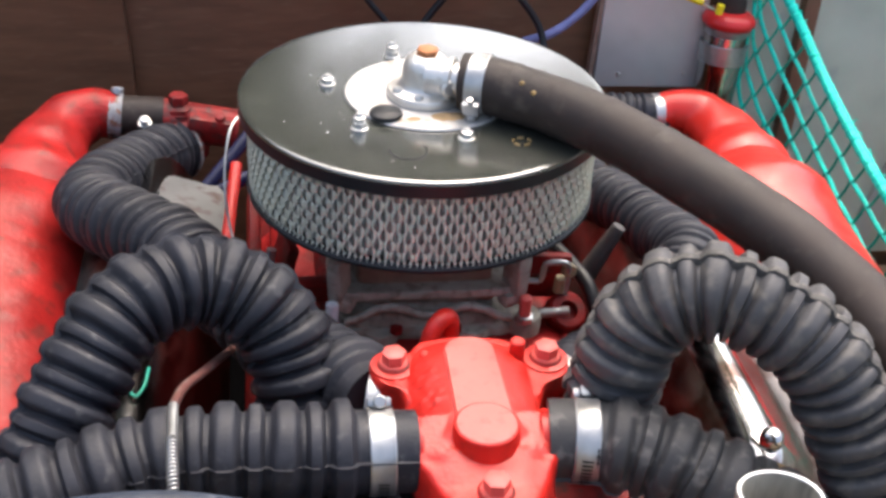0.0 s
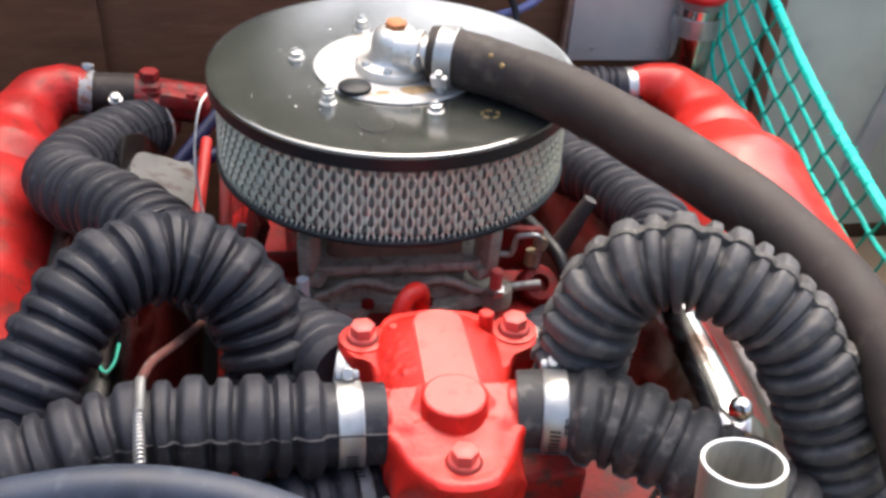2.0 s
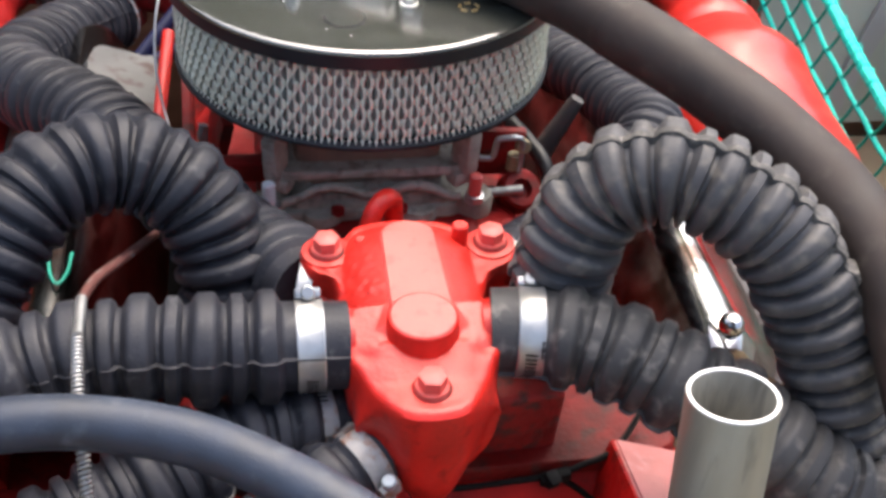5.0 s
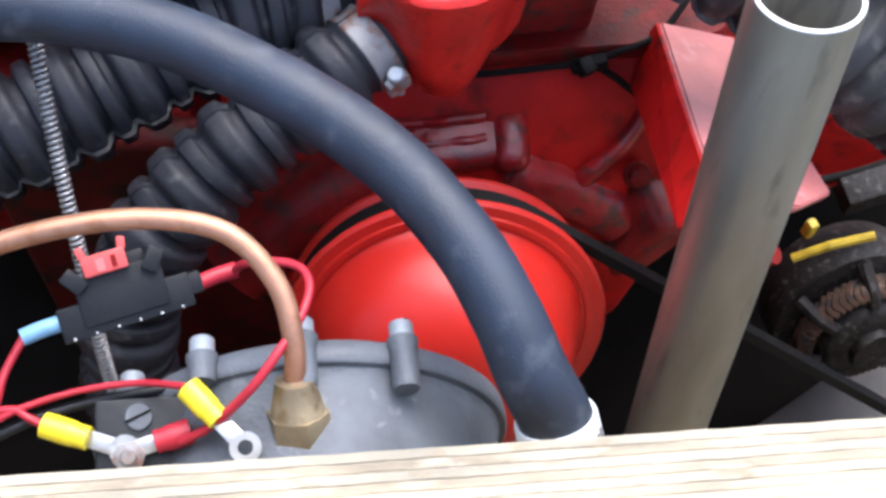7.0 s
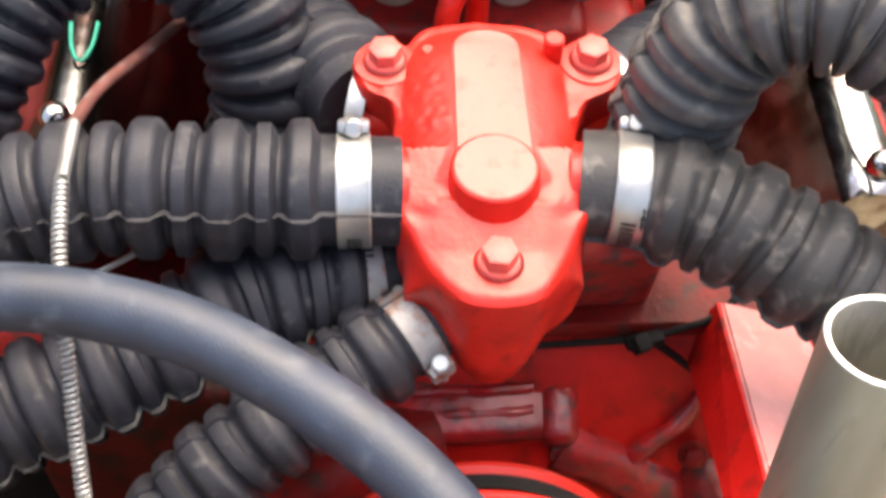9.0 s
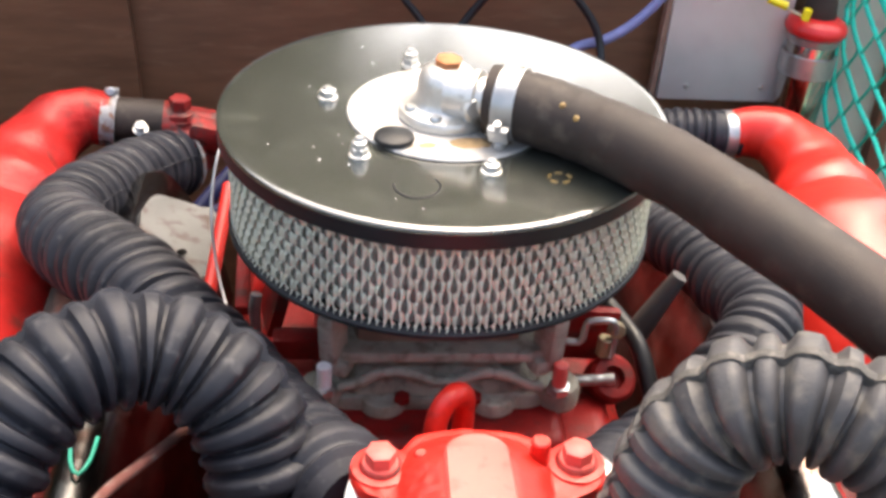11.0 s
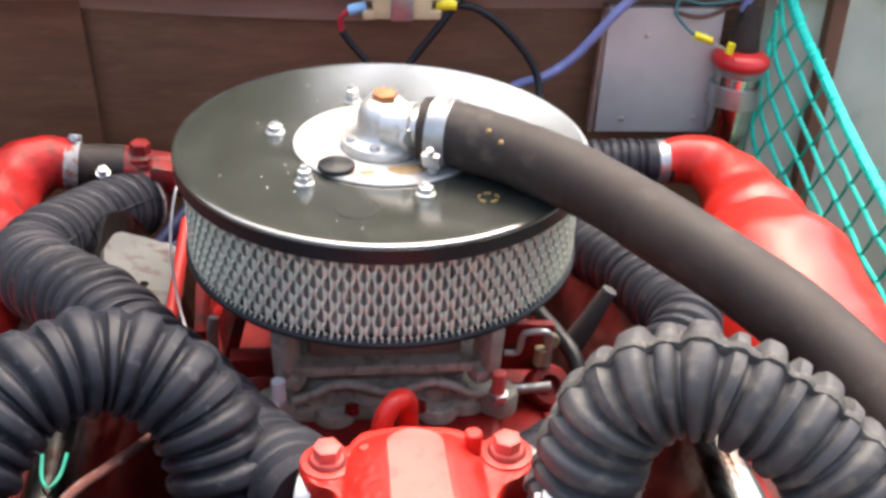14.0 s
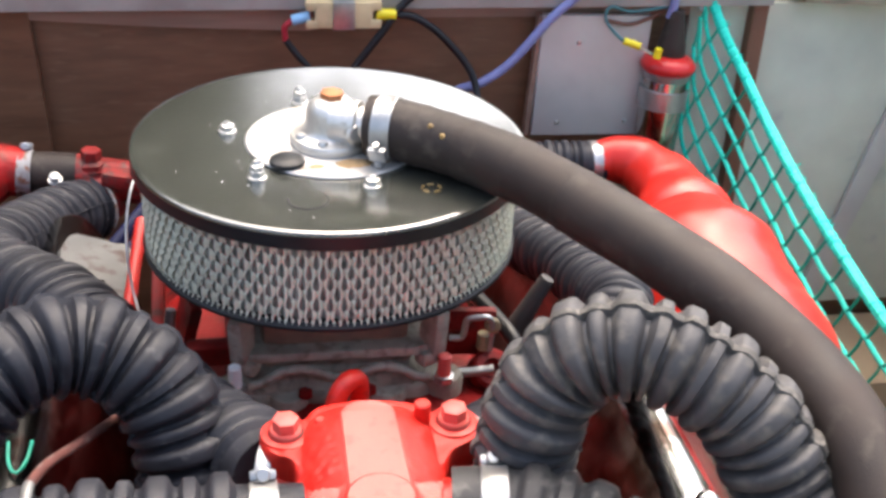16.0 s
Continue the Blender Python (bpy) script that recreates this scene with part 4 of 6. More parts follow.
tube(bm, [(0.106, -0.072, 0.630), (0.118, -0.073, 0.631), (0.121, -0.074, 0.648), (0.124, -0.074, 0.652), (0.142, -0.074, 0.652), (0.147, -0.072, 0.640), (0.146, -0.071, 0.612)], 0.0030, 0.002, 10)
part("clip", bm, STEEL, linkage, "bright bent clip")
bm = bmesh.new()
lathe(bm, rounded(0.0075, -0.004, 0.004), (0.148, -0.070, 0.640), (0.1, -1, 0.2), 18)
lathe(bm, rounded(0.0062, -0.018, 0.0), (0.140, -0.070, 0.632), (0.05, 0, 1), 14)
part("pivot", bm, BRASS, linkage)
shift(linkage, 0.004, 0.02, -0.015)

link_left = thing("choke_linkage", (-0.12, -0.02, 0.58), "red painted levers beside the carburettor", "linkage")
for c, s, tr in (((-0.135, 0.0, 0.620), (0.012, 0.05, 0.045), (0, 15, 10)), ((-0.165, 0.06, 0.62), (0.012, 0.10, 0.02), (30, 0, 0)), ((-0.110, -0.05, 0.612), (0.05, 0.02, 0.02), (0, 0, 0))):
    bm = bmesh.new()
    box(bm, c, s, tr, 0.003)
    part("lever", bm, RED_OILY, link_left)
bm = bmesh.new()
tube(bm, [(-0.150, -0.03, 0.60), (-0.150, -0.032, 0.635), (-0.148, -0.03, 0.648)], 0.005, 0.004, 10)
part("clip", bm, ZINC, link_left)
bm = bmesh.new()
tube(bm, [(-0.185, 0.16, 0.64), (-0.192, 0.10, 0.61), (-0.200, 0.03, 0.575), (-0.205, -0.03, 0.55)], 0.0065, 0.005, 10)
tagged(part("control_rod", bm, RED_GLOSS), "thin red painted rod beside the air cleaner", "rod")

manifold = thing("intake_manifold", (0, 0, 0.50), "red painted intake manifold under the carburettor", "engine part")
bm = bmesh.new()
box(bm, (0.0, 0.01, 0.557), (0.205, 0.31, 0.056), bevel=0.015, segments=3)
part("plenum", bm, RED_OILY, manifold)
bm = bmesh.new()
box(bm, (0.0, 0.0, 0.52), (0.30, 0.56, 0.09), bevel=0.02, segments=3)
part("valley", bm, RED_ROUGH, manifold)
for sx in (-1, 1):
    for y in (-0.17, -0.06, 0.06, 0.17):
        bm = bmesh.new()
        tube(bm, [(sx * 0.06, y * 0.7, 0.545), (sx * 0.11, y, 0.535), (sx * 0.15, y * 1.05, 0.50)], 0.026, 0.01, 18)
        part("runner", bm, RED_ROUGH, manifold)
bm = bmesh.new()
tube(bm, [(0.003, -0.22, 0.56), (0.003, -0.27, 0.60), (0.003, -0.31, 0.66)], 0.05, 0.01, 24)
part("water_outlet", bm, RED, manifold)

block = thing("engine_block", (0, 0, 0.1), "red painted cast engine block, oily at the front", "engine")
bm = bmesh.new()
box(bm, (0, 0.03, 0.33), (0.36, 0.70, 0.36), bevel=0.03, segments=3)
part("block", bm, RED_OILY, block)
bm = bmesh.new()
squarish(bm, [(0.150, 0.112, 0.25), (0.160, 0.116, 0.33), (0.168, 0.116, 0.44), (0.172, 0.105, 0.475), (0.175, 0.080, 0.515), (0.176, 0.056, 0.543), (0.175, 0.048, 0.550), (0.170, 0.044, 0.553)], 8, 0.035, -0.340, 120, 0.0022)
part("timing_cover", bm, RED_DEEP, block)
# ledge in oily red, darker than the cover so it reads as shaded
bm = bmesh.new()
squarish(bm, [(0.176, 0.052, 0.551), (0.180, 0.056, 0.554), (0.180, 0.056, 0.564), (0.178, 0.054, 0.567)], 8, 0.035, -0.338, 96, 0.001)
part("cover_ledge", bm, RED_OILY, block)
bm = bmesh.new()
box(bm, (0.086, -0.362, 0.592), (0.060, 0.036, 0.085), (8, 0, 4), bevel=0.006, segments=3)
for v in bm.verts:
    v.co += 0.0018 * noise.noise_vector(v.co * 50)
part("manifold_foot", bm, RED_GRIMY, block)
bm = bmesh.new()
tube(bm, [(0.106, -0.440, 0.474), (0.118, -0.440, 0.486), (0.136, -0.434, 0.498), (0.152, -0.421, 0.515), (0.164, -0.408, 0.528)], lambda q, w: 0.0080 - 0.002 * q / w, 0.005, 14)
for v in bm.verts:
    v.co += 0.003 * noise.noise_vector(v.co * 45)
part("cover_rib", bm, RED_WET, block)
# front plate wears the near-black red that stands for its shade
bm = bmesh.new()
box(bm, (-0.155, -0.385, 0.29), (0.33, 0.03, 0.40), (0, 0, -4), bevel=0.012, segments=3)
part("front_plate", bm, RED_SHADED, block)
bm = bmesh.new()
box(bm, (0.165, -0.455, 0.43), (0.045, 0.050, 0.085), (10, 14, 20), bevel=0.012, segments=3)
for v in bm.verts:
    v.co += 0.003 * noise.noise_vector(v.co * 40)
part("front_bracket", bm, RED_GRIMY, block)
bm = bmesh.new()
lathe(bm, [(0, -0.03), (0.07, -0.03), (0.075, -0.02), (0.07, 0.0), (0.045, 0.012), (0, 0.014)], (0.02, -0.40, 0.46), (0, -1, 0.15), 40)
part("water_pump", bm, RED_OILY, block)
bm = bmesh.new()
box(bm, (0.002, -0.411, 0.492), (0.112, 0.052, 0.060), (20, 2, 3), bevel=0.009, segments=3)
for dy, dz in ((0.0, 0.0), (-0.012, -0.009)):
    tube(bm, [(-0.045, -0.416 + dy, 0.525 + dz), (0.001, -0.416 + dy, 0.524 + dz), (0.041, -0.414 + dy, 0.523 + dz)], 0.0038, 0.005, 10)
box(bm, (-0.017, -0.430, 0.498), (0.008, 0.014, 0.030), (20, 0, 0), bevel=0.002)
for v in bm.verts:
    v.co += 0.0018 * noise.noise_vector(v.co * 60)
part("pump_web", bm, RED_WET, block)
bm = bmesh.new()
box(bm, (0.060, -0.412, 0.478), (0.027, 0.044, 0.090), (24, 0, -4), bevel=0.012, segments=4)
lathe(bm, rounded(0.008, 0.0, 0.006, 0.002), (0.062, -0.440, 0.482), (0, -0.9, 0.4), 18)
for v in bm.verts:
    v.co += 0.0014 * noise.noise_vector(v.co * 60)
part("pump_lug", bm, RED_WET, block)
bm = bmesh.new()
tube(bm, [(0.060, -0.428, 0.478), (0.100, -0.436, 0.462), (0.146, -0.448, 0.434)], 0.023, 0.008, 16)
for v in bm.verts:
    v.co += 0.0025 * noise.noise_vector(v.co * 50)
part("pump_arm", bm, RED_WET, block)
bm = bmesh.new()
tube(bm, [(-0.03, -0.43, 0.49), (-0.09, -0.46, 0.50), (-0.14, -0.49, 0.47)], 0.03, 0.008, 18)
part("inlet_pipe", bm, RED_OILY, block)
for x, y, z in ((0.165, -0.40, 0.52), (0.150, -0.447, 0.487)):
    bolt(block, (x, y, z), (0, -0.75, 0.65), 0.013, 0.008, 0.01, RED_OILY, 10)
bm = bmesh.new()
box(bm, (0.375, -0.20, 0.255), (0.25, 0.18, 0.20), (0, -8, 0), bevel=0.03, segments=3)
part("side_casting", bm, RED_DEEP, block)
bm = bmesh.new()
box(bm, (-0.300, -0.20, 0.27), (0.25, 0.18, 0.22), (0, 8, 0), bevel=0.03, segments=3)
part("side_casting", bm, RED_OILY, block)
cable = thing("front_cable", (0.127, -0.40, 0.51), "thin black cable tied across the block front", "wire")
bm = bmesh.new()
tube(bm, [(0.030, -0.399, 0.553), (0.0431, -0.400, 0.5540), (0.0738, -0.399, 0.555), (0.1122, -0.398, 0.5580), (0.1341, -0.396, 0.5651), (0.1615, -0.388, 0.5710), (0.19, -0.36, 0.585)], 0.0026, 0.004, 8)
tube(bm, [(0.1122, -0.398, 0.5575), (0.1250, -0.400, 0.549), (0.1400, -0.403, 0.536), (0.1549, -0.410, 0.5215), (0.160, -0.42, 0.49), (0.162, -0.44, 0.44)], 0.0026, 0.004, 8)
part("strand", bm, CABLE, cable)
bm = bmesh.new()
box(bm, (0.1122, -0.400, 0.558), (0.026, 0.010, 0.010), (0, -6, 8), bevel=0.004)
box(bm, (0.1090, -0.403, 0.559), (0.013, 0.013, 0.011), (20, 10, 30), bevel=0.004)
part("tie", bm, CABLE, cable)

# rocker covers
for sx, tag in ((-1, "polished chrome rocker cover, spotted, under the arched hose"), (1, "polished chrome rocker cover with a domed bolt, under the arched hose")):
    cover = thing("rocker_cover", (sx * 0.25, -0.05, 0.5), tag, "rocker cover", "rocker covers")
    bm = bmesh.new()
    section = [(0.200, 0.440), (0.211, 0.490), (0.228, 0.535), (0.247, 0.570), (0.257, 0.585), (0.264, 0.593), (0.271, 0.598), (0.279, 0.600), (0.288, 0.599), (0.297, 0.593), (0.309, 0.579), (0.330, 0.558), (0.345, 0.548), (0.362, 0.546), (0.365, 0.50), (0.364, 0.46)]
    loops = []
    start = -0.312 if sx > 0 else -0.250
    for y, f in ((start, 0.55), (start + 0.005, 0.90), (start + 0.016, 0.985), (start + 0.038, 1.0), (-0.1, 1.0), (0.1, 1.0), (0.28, 1.0), (0.30, 0.9)):
        loops.append([bm.verts.new((sx * (0.25 + (x - 0.25) * f), y, 0.52 + (z - 0.52) * f - (0.016 if sx < 0 else 0))) for x, z in section])
    # flank and outer slope faces take the tone with dark reflections coloured in
    for a, b in zip(loops, loops[1:]):
        for k in range(len(section) - 1):
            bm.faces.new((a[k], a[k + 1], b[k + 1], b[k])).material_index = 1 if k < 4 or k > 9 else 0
    bm.faces.new(loops[0])
    bm.faces.new(loops[-1][::-1])
    shell = part("cover", bm, CHROME if sx > 0 else CHROME_SPOT_REFLECTION, cover)
    shell.data.materials.append(CHROME_STAIN_REFLECTION if sx > 0 else CHROME_SPOT_REFLECTION)
    bm = bmesh.new()
    lathe(bm, [(0, 0), (0.0110, 0), (0.0112, 0.004), (0.0104, 0.0075), (0.0080, 0.0108), (0.004, 0.0126), (0, 0.0130)], (sx * 0.283, start + 0.022, 0.600 if sx > 0 else 0.584), (sx * 0.1, -0.3, 1), 20)
    part("dome_bolt", bm, CHROME, shell)

# exhaust manifolds
def cast(name, nodes, radii, material, label, category):
    """A cast elbow that runs into a swollen body."""
    root = thing(name, nodes[0], label, category, "exhaust manifolds")
    for piece, pick, sizes in (("elbow", slice(0, 5), radii[:4] + [radii[3] * 0.9]), ("body", slice(3, None), [radii[3] * 0.72] + radii[4:])):
        bm = bmesh.new()
        k = len(sizes) - 1

        def f(s, total):
            x = min(0.9999, s / total) * k
            a, b = sizes[int(x)], sizes[int(x) + 1]
            u = x - int(x)
            u = u * u * (3 - 2 * u)
            end = min(1, s / 0.03 + 0.55) if piece == "body" else 1
            return (a + (b - a) * u) * end
        tube(bm, nodes[pick], f, 0.006, 44)
        for v in bm.verts:
            v.co += 0.005 * noise.noise(v.co * 6.0) * Vector((1, 1, 1)) + 0.0022 * noise.noise(v.co * 22) * Vector((1, 1, 1)) + 0.002 * noise.noise(v.co * 40) * Vector((1, 0.3, 1))
        part(piece, bm, material, root)
    return root


right = cast("exhaust_manifold", [(0.402, 0.450, 0.549), (0.430, 0.448, 0.552), (0.462, 0.428, 0.548), (0.484, 0.36, 0.530), (0.482, 0.26, 0.505), (0.484, 0.14, 0.475), (0.515, 0.0, 0.41), (0.545, -0.16, 0.34), (0.55, -0.27, 0.28)],
             [0.029, 0.036, 0.048, 0.070, 0.104, 0.110, 0.084, 0.066, 0.060], RED_GLOSS, "glossy red painted exhaust elbow with a swollen body", "exhaust")
left = cast("exhaust_manifold", [(-0.352, 0.450, 0.558), (-0.382, 0.448, 0.560), (-0.416, 0.425, 0.550), (-0.440, 0.35, 0.525), (-0.455, 0.24, 0.50), (-0.455, 0.10, 0.47), (-0.445, -0.06, 0.43), (-0.43, -0.23, 0.37)],
            [0.030, 0.040, 0.056, 0.080, 0.098, 0.105, 0.100, 0.09], RED_ROUGH, "rough red painted exhaust elbow with rusty scuffs", "exhaust")
corrugated([(0.412, 0.450, 0.549), (0.38, 0.451, 0.549), (0.34, 0.452, 0.55), (0.28, 0.452, 0.55)], 0.030, 0.0255, 0.024, "short black corrugated hose on the red elbow", cuff_a=0.03, cuff=0.0285)
clamp((0.398, 0.450, 0.549), (1, 0, 0), 0.0285, 0.014, 160, "bright clamp on the short rear hose", screw=False)
bm = bmesh.new()
tube(bm, [(-0.365, 0.450, 0.559), (-0.325, 0.451, 0.557), (-0.288, 0.452, 0.554)], 0.027, 0.006, 30)
tagged(part("rear_hose", bm, RUBBER_BROWN), "short smooth brown rubber hose between elbow and tee", "hose")
clamp((-0.350, 0.450, 0.558), (1, 0, -0.1), 0.0295, 0.017, -20, "dull clamp on the smooth rear hose", STEEL_RUSTY)
tee = thing("tee_fitting", (-0.25, 0.44, 0.52), "red painted water tee with a square plug", "fitting")
bm = bmesh.new()
tube(bm, [(-0.30, 0.452, 0.545), (-0.25, 0.452, 0.535), (-0.19, 0.45, 0.525)], 0.027, 0.006, 26)
lathe(bm, [(0.034, -0.03), (0.034, 0.014), (0.030, 0.022), (0.020, 0.026), (0.020, 0.033), (0, 0.034)], (-0.264, 0.448, 0.522), segs=30)
box(bm, (-0.225, 0.44, 0.545), (0.060, 0.05, 0.020), (0, 12, 0), bevel=0.006)
part("body", bm, RED_GRIMY, tee)
bm = bmesh.new()
lathe(bm, [(0.020, 0), (0.019, 0.006), (0.0125, 0.009), (0.0130, 0.022), (0.0115, 0.0235), (0, 0.0235)], (-0.267, 0.448, 0.556), segs=6)
part("plug", bm, RED_GRIMY, tee)
for x, y in ((-0.212, 0.425), (-0.31, 0.42)):
    bolt(tee, (x, y, 0.551), (0, -0.4, 1), 0.012, 0.008, 0.009, ZINC if x < -0.3 else RED_GRIMY, 12)
shift(tee, 0, 0, 0.010)
clamp((-0.268, 0.424, 0.517), (-0.60, -0.78, 0.2), 0.0385, 0.004, 0, "thin pale ring at the bent hose end", STEEL_RUSTY, screw=False)

# Added piece between hose and air cleaner: rocker cover's rear, sky reflection coloured in
bm = bmesh.new()
squarish(bm, [(0.036, 0.062, 0.555), (0.040, 0.066, 0.562), (0.040, 0.066, 0.584), (0.036, 0.062, 0.591)], 6, -0.236, 0.150, 56, 0.003)
for v in bm.verts:
    v.co.z -= 0.30 * (v.co.x + 0.236) + 0.004 * noise.noise(v.co * 30)
pale = tagged(part("cover_rear", bm, SPOTTED), "grey spotted rear of the left rocker cover", "engine part")
bm = bmesh.new()
lathe(bm, rounded(0.005, 0, 0.002, 0.0008), (-0.228, 0.115, 0.592), segs=14)
part("hole_plug", bm, DARK, pale)

# plug leads
for nodes, lab in (([(-0.10, 0.24, 0.585), (-0.16, 0.235, 0.585), (-0.20, 0.22, 0.575), (-0.25, 0.20, 0.555)], "dark blue plug lead passing behind the air cleaner"),
                   ([(-0.13, 0.30, 0.63), (-0.165, 0.28, 0.62), (-0.195, 0.25, 0.598), (-0.235, 0.21, 0.565)], "dark blue plug lead hanging beside the tee")):
    strand(nodes, 0.0085, "plug_lead", mat("dark_blue_lead", (0.006, 0.007, 0.034), 0.42, spec=0.3) if "dark_blue_lead" not in bpy.data.materials else bpy.data.materials["dark_blue_lead"], lab, "lead", "plug leads", 12)
strand([(-0.160, -0.02, 0.56), (-0.188, 0.06, 0.60), (-0.196, 0.10, 0.65), (-0.190, 0.14, 0.69), (-0.176, 0.17, 0.70)], 0.0014, "thin_wire", ZINC, "thin pale wire looping beside the air cleaner", "wire")
bm = bmesh.new()
top, low = Vector((0.222, 0.02, 0.632)), Vector((0.192, 0.02, 0.570))
tube(bm, [top, top.lerp(low, 0.5), low], lambda q, w: 0.0075 + 0.004 * (q / w), 0.006, 10)
tagged(part("lever_arm", bm, BILGE), "greasy grey lever behind the air cleaner", "lever")
bm = bmesh.new()
tube(bm, [(0.150, 0.06, 0.60), (0.158, 0.03, 0.600), (0.170, 0.0, 0.597), (0.181, -0.03, 0.590), (0.19, -0.06, 0.56)], 0.008, 0.006, 12)
tagged(part("fuel_hose", bm, BLACK), "black hose behind the linkage", "hose")

# ---- front of the engine ----
pulley = thing("pulley", (0.022, -0.50, 0.435), "glossy red deep dished crank pulley", "pulley")
PA = Vector((-0.015, -0.924, 0.383)).normalized()
PC = Vector((0.000, -0.552, 0.480))
bm = bmesh.new()
lathe(bm, [(0.03, -0.035), (0.100, -0.030), (0.104, -0.027), (0.104, -0.024), (0.093, -0.014), (0.093, -0.010), (0.105, -0.001), (0.108, 0.002), (0.108, 0.004), (0.106, 0.006), (0.094, 0.006), (0.06, 0.005)], PC, PA, 72)
part("belt_sheave", bm, RED_GLOSS, pulley)
bm = bmesh.new()
lathe(bm, [(0.100, 0.004), (0.0985, 0.0075), (0.0945, 0.0075), (0.0925, 0.0045), (0.0905, 0.0075), (0.0885, 0.011), (0.087, 0.018), (0.0845, 0.028), (0.078, 0.044), (0.068, 0.058), (0.054, 0.068), (0.035, 0.074), (0, 0.075)], PC, PA, 72)
part("dish", bm, RED_GLOSS, pulley)
# belt round pulley and alternator
ALT = Vector((0.42, -0.46, 0.20))
belt = thing("drive_belt", PC, "worn black rubber drive belt", "belt")
m = Matrix.Translation(PC + PA * -0.012) @ turned(PA)
inv = m.inverted()
a2 = inv @ ALT
a2.z = 0
d = a2.length
phi = math.atan2(a2.y, a2.x)
ra, rb = 0.1005, 0.036
off = math.acos((ra - rb) / d)
loop = [(ra * math.cos(phi + x), ra * math.sin(phi + x)) for x in [off + (2 * math.pi - 2 * off) * k / 60 for k in range(61)]]
loop += [(a2.x + rb * math.cos(phi + x), a2.y + rb * math.sin(phi + x)) for x in [-off + 2 * off * k / 24 for k in range(25)]]
bm = bmesh.new()
prev = first = None
for i, (x, y) in enumerate(loop):
    c = Vector((0, 0)) if i <= 60 else a2.xy
    o = (Vector((x, y)) - c).normalized()
    now = [bm.verts.new(m @ Vector((x + o.x * e, y + o.y * e, h))) for e, h in ((0.002, -0.0058), (0.002, 0.0058), (-0.006, 0.004), (-0.006, -0.004))]
    if prev:
        for k in range(4):
            bm.faces.new((prev[k], prev[(k + 1) % 4], now[(k + 1) % 4], now[k]))
    first = first or now
    prev = now
for k in range(4):
    bm.faces.new((prev[k], prev[(k + 1) % 4], first[(k + 1) % 4], first[k]))
part("band", bm, CABLE, belt)

alternator = thing("alternator", ALT, "greasy alternator with copper windings and a yellow strip", "alternator")
AX = Vector((0.1, -0.9, 0.25)).normalized()
body_at = Vector((0.395, -0.45, 0.235))
bm = bmesh.new()
lathe(bm, [(0.02, -0.05), (0.066, -0.045), (0.074, -0.03), (0.075, 0.0), (0.072, 0.006), (0.060, 0.01), (0.05, 0.012)], body_at, AX, 48)
part("rear_housing", bm, GREASE, alternator)
for k in range(54):
    a = 2 * math.pi * k / 54
    p = turned(AX) @ Vector((0.058 * math.cos(a), 0.058 * math.sin(a), 0.018))
    q = turned(AX) @ Vector((0.058 * math.cos(a + 0.16), 0.058 * math.sin(a + 0.16), 0.030))
    r = turned(AX) @ Vector((0.052 * math.cos(a + 0.1), 0.052 * math.sin(a + 0.1), 0.036))
    bm = bmesh.new()
    tube(bm, [body_at + p, body_at + q, body_at + r], 0.0044, 0.004, 6)
    part("winding", bm, WINDING, alternator)
bm = bmesh.new()
lathe(bm, [(0.046, 0.020), (0.044, 0.040), (0.038, 0.046), (0.022, 0.048), (0.020, 0.056), (0, 0.058)], body_at, AX, 40)
for v in bm.verts:
    v.co += 0.003 * noise.noise(v.co * 90) * Vector((1, 1, 1))
part("front_housing", bm, GREASE, alternator)
for k in range(7):
    a = 2 * math.pi * k / 7
    p = turned(AX) @ Vector((0.044 * math.cos(a), 0.044 * math.sin(a), 0.040))
    q = turned(AX) @ Vector((0.073 * math.cos(a), 0.073 * math.sin(a), 0.012))
    bm = bmesh.new()
    tube(bm, [body_at + p, body_at + (p + q) / 2 + AX * 0.006, body_at + q], 0.006, 0.005, 8)
    part("front_rib", bm, GREASE, alternator)
bm = bmesh.new()
for i, (p, q) in enumerate((((0.318, -0.44, 0.322), (0.345, -0.44, 0.340)), ((0.345, -0.44, 0.340), (0.380, -0.44, 0.352)))):
    p, q = Vector(p), Vector(q)
    tube(bm, [p, p.lerp(q, 0.5), q], 0.0042, 0.004, 8)
part("yellow_strip", bm, YELLOW_DIRTY, alternator, "dirty yellow plastic strip")
bm = bmesh.new()
box(bm, (0.330, -0.425, 0.345), (0.009, 0.010, 0.020), (0, 0, 20), bevel=0.003)
part("plug", bm, YELLOW_DIRTY, alternator)
bm = bmesh.new()
tube(bm, [(0.275, -0.42, 0.30), (0.290, -0.435, 0.315), (0.299, -0.44, 0.332)], 0.009, 0.005, 10)
part("boot", bm, RED_OILY, alternator)

bracket = thing("support_bracket", (0.2, -0.45, 0.55), "red painted steel bracket plate", "bracket")
bm = bmesh.new()
top = [Vector(p) for p in ((0.161, -0.384, 0.579), (0.216, -0.387, 0), (0.232, -0.539, 0.600), (0.204, -0.555, 0), (0.149, -0.561, 0.634))]
face = (top[2] - top[0]).cross(top[4] - top[0])
for k in (1, 3):
    top[k].z = top[0].z - (face.x * (top[k].x - top[0].x) + face.y * (top[k].y - top[0].y)) / face.z
low = [p + Vector((-0.004, 0, -0.008)) for p in top]
a, b = [bm.verts.new(p) for p in top], [bm.verts.new(p) for p in low]
bm.faces.new(a)
bm.faces.new(b[::-1])
for k in range(5):
    bm.faces.new((a[k], b[k], b[(k + 1) % 5], a[(k + 1) % 5]))
bmesh.ops.bevel(bm, geom=list(bm.edges), offset=0.0015, segments=2, affect="EDGES")
